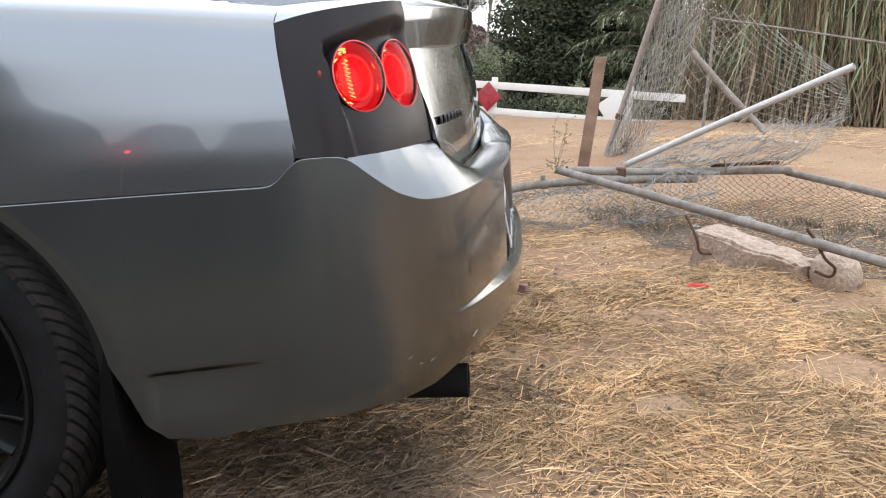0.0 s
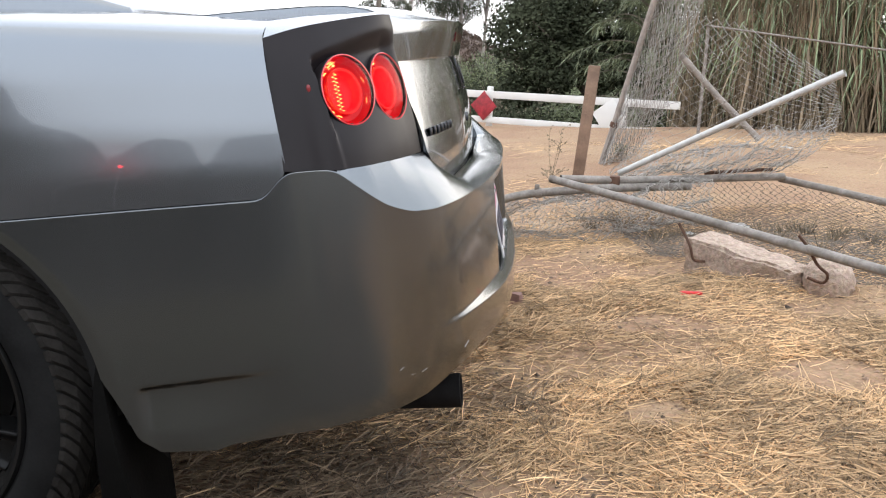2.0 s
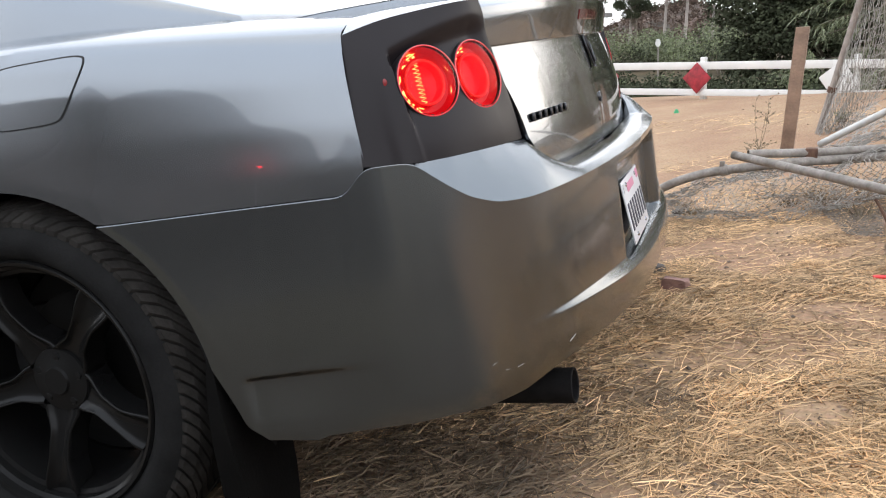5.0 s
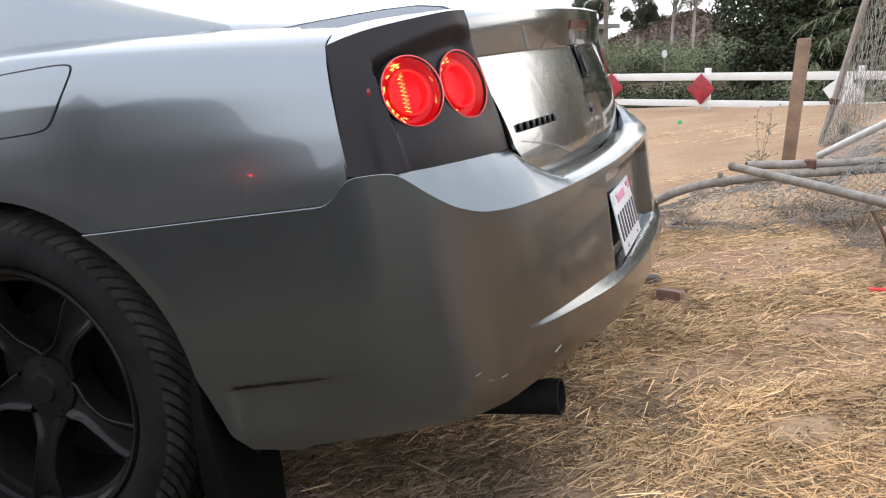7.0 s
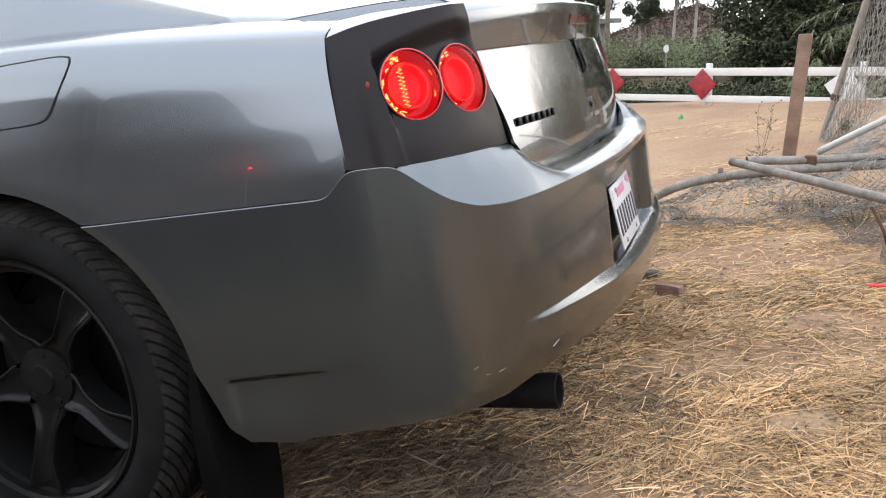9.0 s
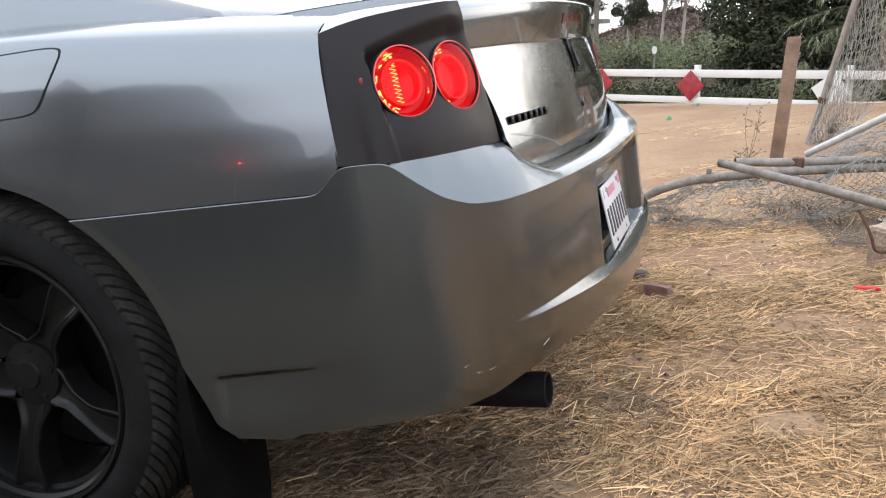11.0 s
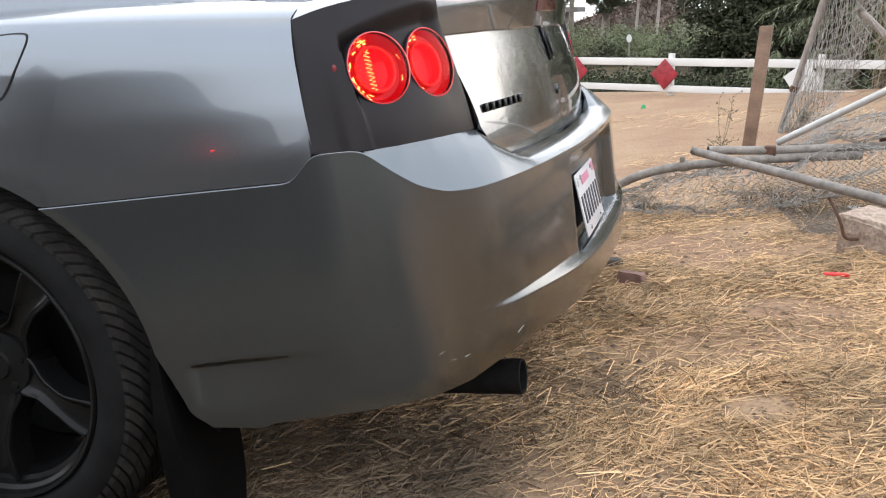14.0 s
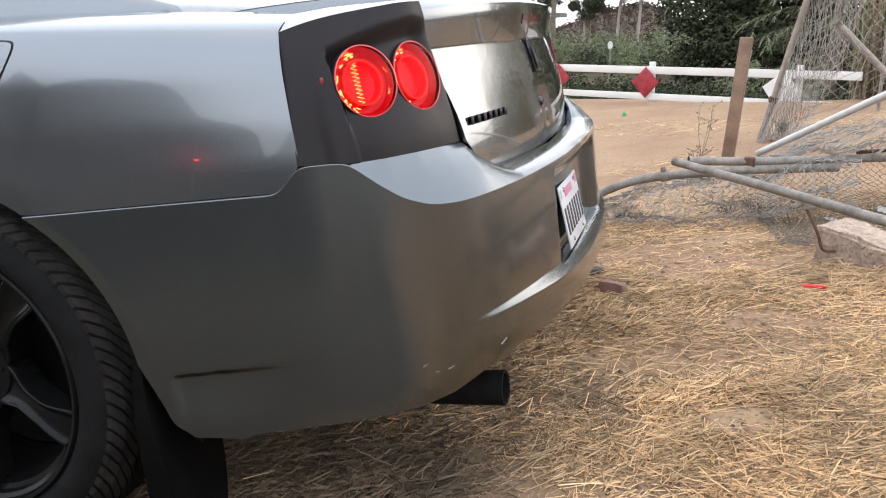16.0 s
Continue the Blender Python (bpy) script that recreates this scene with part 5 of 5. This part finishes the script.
for x, y, h, r, sd in ((-0.45, 17.0, 1.9, 2.0, 5), (0.9, 19.5, 6.2, 4.2, 8), (3.5, 17.5, 2.6, 1.9, 9), (0.1, 15.6, 0.7, 1.1, 14)):
    tree("dark_tree", x, y, h, r, {5: 50, 8: 70, 9: 24, 14: 40}[sd], "dense dark green leaves", 0.065, 1150, LEAFDARK, sd, "large dense dark green tree behind the white fence", -0.8, spread=(1.0, 0.7, 1.0))


def conifer(x, y, h, seed, base):
    """A loose conifer: limbs that sag, each with sprays of fine needles."""
    rnd = random.Random(seed)
    root = tagged(empty("conifer_tree", pose(x, y, base)), "conifer with drooping grey-green sprays behind the fence", "tree")
    tb, nb = bmesh.new(), bmesh.new()
    tube(tb, bent([(0, 0, -0.1), (0.05, 0, h * 0.5), (0, 0, h)], 10), 0.10, 8, 0.02)
    for k in range(46):
        t = 0.18 + 0.8 * k / 45
        a = 2.4 * k + rnd.uniform(-0.3, 0.3)
        reach = (1.35 * (1 - t) + 0.35) * rnd.uniform(0.75, 1.1)
        s = Vector((0, 0, h * t))
        e = s + Vector((math.cos(a) * reach, math.sin(a) * reach, rnd.uniform(-0.15, 0.25)))
        line = bent([s, s.lerp(e, 0.5) + Vector((0, 0, 0.12)), e], 8)
        tube(tb, line, 0.016, 4, 0.004, cap=False)
        for p in line[2:]:
            for _ in range(4):
                d = Vector((math.cos(a) + rnd.gauss(0, 0.7), math.sin(a) + rnd.gauss(0, 0.7), rnd.uniform(-0.5, 0.25))).normalized()
                for _ in range(9):
                    q = rnd.random()
                    o = Vector(p) + d * 0.22 * q + Vector((0, 0, -0.10 * q * q))
                    blade(nb, o, (d + Vector((rnd.gauss(0, 0.5), rnd.gauss(0, 0.5), rnd.gauss(-0.1, 0.4)))).normalized(), Vector((0.1, 0.2, 1)), rnd.uniform(0.08, 0.17), 0.006, 0.04, 2)
    part("trunk", tb, BARK, root)
    part("needles", nb, NEEDLE, root, "fine grey-green needles", smooth=False)


conifer(0.35, 13.2, 3.6, 71, -0.5)
conifer(1.5, 14.2, 4.2, 72, -0.5)


def bush(x, y, r, h, n, size, material, seed, label, base=None, name="bush"):
    rnd = random.Random(seed)
    z0 = (ground_z(x, y) if base is None else base)
    root = tagged(empty(name, pose(x, y, z0)), label, "bush", "bushes behind the fence")
    b, s = bmesh.new(), bmesh.new()
    for k in range(9):
        a, q = rnd.uniform(0, 6.3), r * rnd.random() ** 0.5 * 0.75
        c = Vector((q * math.cos(a), q * math.sin(a), h * rnd.uniform(0.25, 0.8)))
        leaf_cloud(b, c, (r * 0.4, r * 0.4, h * 0.28), n // 9, size, rnd, 0.3)
        tube(s, [(0, 0, -0.05), tuple(c * 0.5), tuple(c)], 0.015, 4, 0.004, cap=False)
    part("stems", s, BARK, root)
    part("foliage", b, material, root, smooth=False)


rb = random.Random(77)
for k in range(46):
    t = k / 45
    x = -7.0 + 8.4 * t + rb.uniform(-0.2, 0.2)
    y = 15.2 - 2.2 * t + rb.uniform(-0.6, 0.6)
    bush(x, y, 0.75, rb.uniform(0.95, 1.2), 3000, 0.045, LEAFDARK if rb.random() < 0.6 else LEAF, 100 + k, "low dense green shrub behind the white fence", -0.85)
for k in range(52):
    t = k / 51
    bush(-26 + 25 * t + rb.uniform(-0.6, 0.6), 40 + rb.uniform(-7, 7), rb.uniform(1.2, 1.9), rb.uniform(0.7, 1.95), 2200, 0.075, LEAF if rb.random() < 0.5 else LEAFDARK, 200 + k, "green roadside shrub in the distance", -0.85)
bush(0.02, 6.9, 0.07, 0.11, 60, 0.025, LEAF, 300, "small grey-green weed by the leaning post", None, "weed")


def tuft(x, y, h, seed, material):
    rnd = random.Random(seed)
    b = bmesh.new()
    for _ in range(46):
        a, q = rnd.uniform(0, 6.3), rnd.random() * 0.05
        d = Vector((math.cos(a) * rnd.uniform(0.1, 0.9), math.sin(a) * rnd.uniform(0.1, 0.9), 1)).normalized()
        blade(b, Vector((q * math.cos(a), q * math.sin(a), -0.005)), d, Vector((0.2, 1, 0.1)), h * rnd.uniform(0.5, 1.1), rnd.uniform(0.001, 0.0025), h * rnd.uniform(0.0, 0.5))
    ob = tagged(part("grass_tuft", b, material, smooth=False), "small grey-brown tuft of dry grass among wire mesh", "grass", "dry grass tufts")
    ob.matrix_world = pose(x, y, ground_z(x, y))


def dry_weed(x, y, h, seed):
    """A thin dead weed: forked stalks with small seed heads."""
    rnd = random.Random(seed)
    b = bmesh.new()
    for _ in range(3):
        top = Vector((rnd.uniform(-0.05, 0.05), rnd.uniform(-0.08, 0.08), h * rnd.uniform(0.6, 1)))
        line = bent([(0, 0, -0.01), tuple(top * 0.5 + Vector((rnd.uniform(-0.03, 0.03), 0, 0))), tuple(top)], 8)
        tube(b, line, 0.0022, 4, 0.001, cap=False)
        for p in line[4:]:
            for _ in range(2):
                e = Vector(p) + Vector((rnd.gauss(0, 0.03), rnd.gauss(0, 0.03), rnd.uniform(0, 0.04)))
                tube(b, [Vector(p), e], 0.001, 3, cap=False)
                leaf_cloud(b, e, (0.006, 0.006, 0.006), 3, 0.011, rnd)
    ob = tagged(part("dry_weed", b, DRYGRASS, smooth=False), "thin dead weed stalk with small seed heads", "weed", "dead weeds")
    ob.matrix_world = pose(x, y, ground_z(x, y))


DRYGRASS = mat("dry_grass", (0.23, 0.18, 0.115), 0.8, 0, 0.3, 8.0, rand=0.4)
rt = random.Random(15)
for k in range(30):
    s = rt.random()
    tuft(0.25 + 1.25 * s + rt.uniform(-0.1, 0.1), 4.0 - 0.65 * s + rt.uniform(-0.25, 0.35), rt.uniform(0.05, 0.12), 600 + k, DRYGRASS)
dry_weed(-0.434, 6.09, 0.34, 1)
dry_weed(-0.40, 5.75, 0.12, 2)
for k in range(8):
    tuft(-0.6 + 0.9 * rt.random(), 4.1 + 0.3 * rt.random(), rt.uniform(0.05, 0.1), 640 + k, DRYGRASS)


# ---- distance ----
STANDIN = mat("dark_stand_in", (0.205, 0.188, 0.175), 0.95, 0, 0.4, 2.0, 0.5, 9.0)


def mound(name, cx, cy, rx, ry, h, material, label, seed=0, base=-0.9, peak=False):
    b = bmesh.new()
    rows = []
    for i in range(41):
        row = []
        for j in range(41):
            u, v = i / 20 - 1, j / 20 - 1
            d = min(1, math.hypot(u, v))
            if peak:
                d = d ** 0.72
            z = h * (math.cos(d * math.pi) * 0.5 + 0.5) * (1 + 0.25 * noise.noise(Vector((u * 3, v * 3, seed)))) + 0.05 * h * noise.noise(Vector((u * 12, v * 12, seed)))
            row.append((cx + u * rx, cy + v * ry, base + (z if d < 1 else -0.4)))
        rows.append(row)
    grid(b, rows)
    return tagged(part(name, b, material), label, "hill", kind="structure")


mound("backdrop", -25, 125, 16, 20, 4.6, HILLMAT, "dry brown scrub hill in the distance", 3)
# the last three stand unseen behind the car, added to darken the deck's reflection
for x, y, h, r, sd in ((-17.0, 70, 3.7, 1.5, 31), (-21.2, 70, 4.6, 1.9, 32), (-30, 36, 4.5, 4.2, 33), (-25, 27, 4.0, 3.8, 34), (-38, 32, 4.5, 4.5, 35)):
    tree("far_tree", x, y, h, r, 30, "grey-green leaves", 0.09, 420, LEAFDARK, sd, "dense grey-green tree by the road", -0.8)
# dry scrub over the far slopes
rs = random.Random(52)
verts, faces = [], []
for _ in range(1500):
    u, v = rs.uniform(-0.95, 0.95), rs.uniform(-0.95, 0.3)
    d = math.hypot(u, v)
    if d > 0.97:
        continue
    c = Vector((-25 + 16 * u, 125 + 20 * v, -0.9 + 4.6 * (math.cos(d * math.pi) * 0.5 + 0.5) * (1 + 0.25 * noise.noise(Vector((u * 3, v * 3, 3))))))
    s = rs.uniform(0.15, 0.55)
    for _ in range(16):
        p = c + Vector((rs.gauss(0, s), rs.gauss(0, s), abs(rs.gauss(0, s * 0.7))))
        e, f = Vector((rs.gauss(0, 1), rs.gauss(0, 1), rs.gauss(0, 1))) * 0.12, Vector((rs.gauss(0, 1), rs.gauss(0, 1), rs.gauss(0, 1))) * 0.12
        n0 = len(verts)
        verts += [tuple(p + e), tuple(p + f), tuple(p - e)]
        faces.append((n0, n0 + 1, n0 + 2))
me = bpy.data.meshes.new("hill_scrub")
me.from_pydata(verts, [], faces)
me.materials.append(SCRUBLEAF)
tagged(new("hill_scrub", me), "dry brown scrub covering a distant hill", "scrub", kind="stuff")
mound("backdrop", -2, 150, 40, 20, 4.0, HILLMAT, "dry brown scrub hill in the distance", 5)
mound("backdrop", -52, 140, 34, 20, 2.4, HILLMAT, "dry brown scrub hill in the distance", 8)
for k, (x, y, h) in enumerate(((-11.3, 60, 9), (-9.9, 62, 10), (-12.9, 61, 8), (-17.5, 70, 9), (-7.2, 66, 9))):
    tree("eucalyptus_tree", x, y, h * 0.74, 3.0, 28, "loose grey-green leaves", 0.10, 420, LEAFDARK, 400 + k, "tall thin pale eucalyptus in the distance", -0.8, 0.4, (0.8, 0.8, 0.9), 0.12, PALEBARK)
pole = pipe("utility_pole", [(-12.75, 45, -0.8), (-12.60, 45, 8.5)], 0.13, BARK, hollow=False)
tagged(pole, "tall grey utility pole by the road", "pole")
sg = tagged(empty("road_sign", pose(-6.37, 30, -0.75)), "small white road sign on a thin post", "sign")
pipe("post", [(0, 0, 0), (0, 0, 1.35)], 0.025, GALV, sg, hollow=False)
bm = bmesh.new()
lathe(bm, [(0.0005, 0.0), (0.085, 0.0), (0.088, 0.004), (0.085, 0.008), (0.0005, 0.008)], Matrix.Translation((0, -0.03, 1.22)) @ Matrix.Scale(1.5, 4, (0, 0, 1)) @ Matrix.Rotation(radians(90), 4, "X"), 24)
part("sign_plate", bm, WHITE, sg)
bm = bmesh.new()
box(bm, (22, 3, 0.5), Matrix.Translation((-6, 0, 2.9)))
for px in (-14, -8, -2, 3):
    box(bm, (0.9, 2.4, 4), Matrix.Translation((px, 0, 1.0)))
br = tagged(part("overpass", bm, GREYCONC), "grey concrete road overpass in the distance", "bridge")
br.matrix_world = pose(-30.2, 92, -0.55)
# out-of-view dark shapes, added to mirror in the paint and hold back sky light
# near mounds stand in for the dark outline of a person mirrored in the flank
mound("backdrop", -1.05, -2.2, 1.1, 1.6, 1.85, STANDIN, "dark stand-in mound out of view, mirrored in the car's flank", 19, -0.2)
mound("backdrop", -1.9, -2.2, 1.7, 1.7, 2.7, STANDIN, "dark stand-in mound out of view, mirrored in the car's flank", 12, -0.2)
mound("backdrop", -0.3, -2.2, 1.4, 1.7, 2.15, STANDIN, "dark stand-in mound out of view, mirrored in the car's flank", 15, -0.2)
mound("backdrop", -2.75, -2.25, 1.5, 1.7, 2.72, STANDIN, "dark stand-in mound out of view, mirrored in the car's flank", 20, -0.2)
mound("backdrop", -3.5, -2.3, 2.3, 1.8, 2.45, STANDIN, "dark stand-in mound out of view, mirrored in the car's flank", 17, -0.2)
mound("backdrop", -7.5, -3.0, 3.6, 2.4, 2.4, STANDIN, "dark stand-in mound out of view, mirrored in the car's flank", 18, -0.5)
mound("backdrop", -14, -14, 12, 5, 3.6, STANDIN, "dark stand-in mound across the yard, out of view", 13, 0.0)
# blocks low sky light, so that the ground under the car stays dark
mound("backdrop", 16.0, -1.0, 6, 14, 5.4, STANDIN, "dark mound out of view, added to block low sky light", 16, 0.0)
mound("backdrop", 6.5, -13, 6.0, 5, 2.8, STANDIN, "dark stand-in mound across the yard, out of view", 14, 0.0)
tagged(pipe("utility_pole", [(2.0, -15, -0.5), (1.6, -15, 9.0)], 0.14, BARK, hollow=False), "tall wooden pole, out-of-view stand-in for a thin mirrored line", "pole")
for k, (x, y, h) in enumerate(((-17, -20, 3.0), (-12, -19, 3.4), (19, -19, 3.4))):
    tree("dark_tree", x, y, h, 3.0, 26, "dense dark leaves", 0.35, 150, LEAFDARK, 500 + k, "dark leafy tree added out of view across the yard", 0.0)


# unseen red light on a thin stake, added for the red dot in the flank
stake = tagged(empty("marker_light", pose(-0.854, 0.752, ground_z(-0.854, 0.752))), "small red light on a thin stake, added for a mirrored red dot", "light")
hz = 0.923 - ground_z(-0.854, 0.752)
pipe("stake", [(0, 0, -0.05), (0, 0, hz)], 0.0009, BRIGHT, stake, hollow=False)
bm = bmesh.new()
lathe(bm, [(0.0005, -0.006), (0.005, -0.004), (0.006, 0.0), (0.005, 0.004), (0.0005, 0.006)], Matrix.Translation((0, 0, hz)), 12)
part("bulb", bm, DOTGLOW, stake, "glowing red bulb")


# ---- straw ----
def straw(name, n, seed, area, density, size=(0.018, 0.085), material=None):
    rnd = random.Random(seed)
    verts, faces = [], []
    made = 0
    while made < n:
        x, y = rnd.uniform(area[0], area[1]), rnd.uniform(area[2], area[3])
        if rnd.random() > density(x, y):
            continue
        made += 1
        length = rnd.uniform(*size) * rnd.choice((0.4, 0.7, 1, 1, 1.5))
        a = rnd.uniform(0, 6.283) if rnd.random() < 0.55 else 0.2 + 3.2 * noise.noise(Vector((x * 3.1, y * 3.1, 21))) + rnd.gauss(0, 0.8)
        w = rnd.uniform(0.0004, 0.0014)
        lift = rnd.random() ** 2 * 0.034 * density(x, y) + (0.03 * rnd.random() if rnd.random() < 0.06 else 0)
        pitch = rnd.gauss(0, 0.10) + (0.35 if rnd.random() < 0.05 else 0)
        bend = rnd.gauss(0, 0.055) * length
        dx, dy = math.cos(a), math.sin(a)
        base = len(verts)
        for t in (0.0, 0.5, 1.0):
            px, py = x + dx * length * (t - 0.5) - dy * bend * 4 * t * (1 - t), y + dy * length * (t - 0.5) + dx * bend * 4 * t * (1 - t)
            z = ground_z(px, py) + lift + abs(pitch) * length * t + 0.0015
            verts += [(px - dy * w, py + dx * w, z), (px + dy * w, py - dx * w, z), (px, py, z + w * 1.5)]
        for s in (0, 3):
            b = base + s
            faces += [(b, b + 3, b + 5, b + 2), (b + 2, b + 5, b + 4, b + 1), (b + 1, b + 4, b + 3, b)]
    me = bpy.data.meshes.new(name)
    me.from_pydata(verts, [], faces)
    me.materials.append(material or STRAW)
    ob = new(name, me)
    return tagged(ob, "loose dry golden straw scattered on dirt", "straw", kind="stuff")


CLEAR = ((-0.325, 2.89, 0.07), (-0.44, 3.12, 0.06), (0.288, 2.985, 0.07), (0.60, 2.30, 0.22), (0.15, 2.05, 0.15))


def straw_density(x, y):
    n = noise.noise(Vector((x * 1.3, y * 1.9, 5))) * 0.9 + noise.noise(Vector((x * 3.3, y * 4.4, 8))) * 0.7
    d = smoothstep(-0.28, 0.50, n)
    # trodden bare strip
    d *= 1 - 0.85 * math.exp(-((y - 2.72 + 0.10 * x) / 0.13) ** 2) * smoothstep(-0.35, 0.0, x) * (1 - smoothstep(0.45, 0.8, x))
    d *= 1 - 0.93 * smoothstep(3.4, 4.0, y + 0.2 * x)
    d *= (1 - smoothstep(1.2, 1.7, x - 0.35 * (y - 1.0) + 0.25 * noise.noise(Vector((x * 2, y * 2, 40))))) * smoothstep(1.0, 1.35, y + 0.1 * noise.noise(Vector((x * 3, y * 3, 41))))
    # thinned beside the car, which darkens the ground there like shade
    d += 0.03
    d *= 1 - 0.85 * (1 - smoothstep(1.9, 2.5, y - 0.35 * x)) * (1 - smoothstep(-0.45, 0.2, x))
    d *= 1 - 0.75 * (1 - smoothstep(1.55, 2.0, y - 0.25 * x + 0.12 * noise.noise(Vector((x * 4, y * 4, 51))))) * (1 - smoothstep(0.15, 0.75, x))
    d *= 1 - 0.8 * (1 - smoothstep(-0.45, -0.15, x + 0.15 * (y - 2.0) + 0.10 * noise.noise(Vector((x * 5, y * 5, 61))))) * (1 - smoothstep(3.0, 3.4, y))
    for cx, cy, r in CLEAR:
        d *= smoothstep(r * 0.5, r, math.hypot(x - cx, y - cy))
    return max(0.004, min(1, d))


straw("straw", 62000, 1, (-1.3, 1.6, 1.0, 2.6), straw_density)


def shade_density(x, y):
    """Darker straw under and beside the car, its shade put into the colour."""
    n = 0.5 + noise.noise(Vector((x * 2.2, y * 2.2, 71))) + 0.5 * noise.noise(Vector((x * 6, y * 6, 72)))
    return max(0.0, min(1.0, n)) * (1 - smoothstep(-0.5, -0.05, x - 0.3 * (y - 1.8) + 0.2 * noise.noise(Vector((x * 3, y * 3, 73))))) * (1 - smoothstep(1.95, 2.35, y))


straw("straw", 15000, 7, (-1.4, 0.4, 1.1, 3.0), shade_density, (0.015, 0.08), SHADESTRAW)["label"] = "dull straw beside the car, darkened to stand for shade"
straw("straw", 42000, 4, (-1.3, 1.8, 1.0, 3.6), straw_density, (0.008, 0.03))
straw("straw", 42000, 2, (-1.5, 2.2, 2.4, 4.6), straw_density, (0.02, 0.09))


def thin_straw(x, y):
    """Blown straw in patches over the far dirt."""
    n = noise.noise(Vector((x * 1.1, y * 0.7, 17))) + 0.6 * noise.noise(Vector((x * 3.0, y * 2.0, 18)))
    return smoothstep(-0.1, 0.6, n) * (0.25 + 0.75 * smoothstep(-0.3, 0.9, x))


straw("straw", 9000, 6, (-1.6, 3.2, 4.1, 8.2), thin_straw, (0.03, 0.11))


def debris(name, n, seed, area, material, label):
    """Small chips of soil, bark and stubble."""
    rnd = random.Random(seed)
    verts, faces = [], []
    for _ in range(n):
        x, y = rnd.uniform(area[0], area[1]), rnd.uniform(area[2], area[3])
        s = 0.002 + 0.008 * rnd.random() ** 4
        z = ground_z(x, y) + s * 0.2
        k = len(verts)
        for q in range(4):
            a = q * 1.571 + rnd.uniform(-0.5, 0.5)
            verts.append((x + s * math.cos(a) * rnd.uniform(0.6, 1.6), y + s * math.sin(a), z + s * rnd.uniform(-0.2, 0.2)))
        verts.append((x, y, z + s * rnd.uniform(0.4, 0.9)))
        faces += [(k, k + 1, k + 4), (k + 1, k + 2, k + 4), (k + 2, k + 3, k + 4), (k + 3, k, k + 4)]
    me = bpy.data.meshes.new(name)
    me.from_pydata(verts, [], faces)
    me.materials.append(material)
    return tagged(new(name, me), label, "soil", kind="stuff")


CLOD = mat("soil_clods", (0.36, 0.24, 0.17), 0.95, 0, 0.3, 4.0, rand=0.5)
DARKBIT = mat("dark_stubble", (0.15, 0.11, 0.08), 0.9, 0, 0.3, 4.0, rand=0.5)
debris("soil_clods", 9000, 61, (-1.4, 2.0, 1.1, 4.6), CLOD, "small brown soil clods on the dirt")
# extra dark bits beside the car, which also deepen the shaded ground
debris("dark_stubble", 900, 64, (-1.2, 0.3, 1.1, 2.3), DARKBIT, "small dark stubble bits among straw")
debris("dark_stubble", 2500, 62, (-1.4, 2.0, 1.1, 4.6), DARKBIT, "small dark stubble bits among straw")
debris("soil_clods", 1600, 63, (-3.5, 3.5, 4.2, 10.5), CLOD, "small brown soil clods on the dirt")
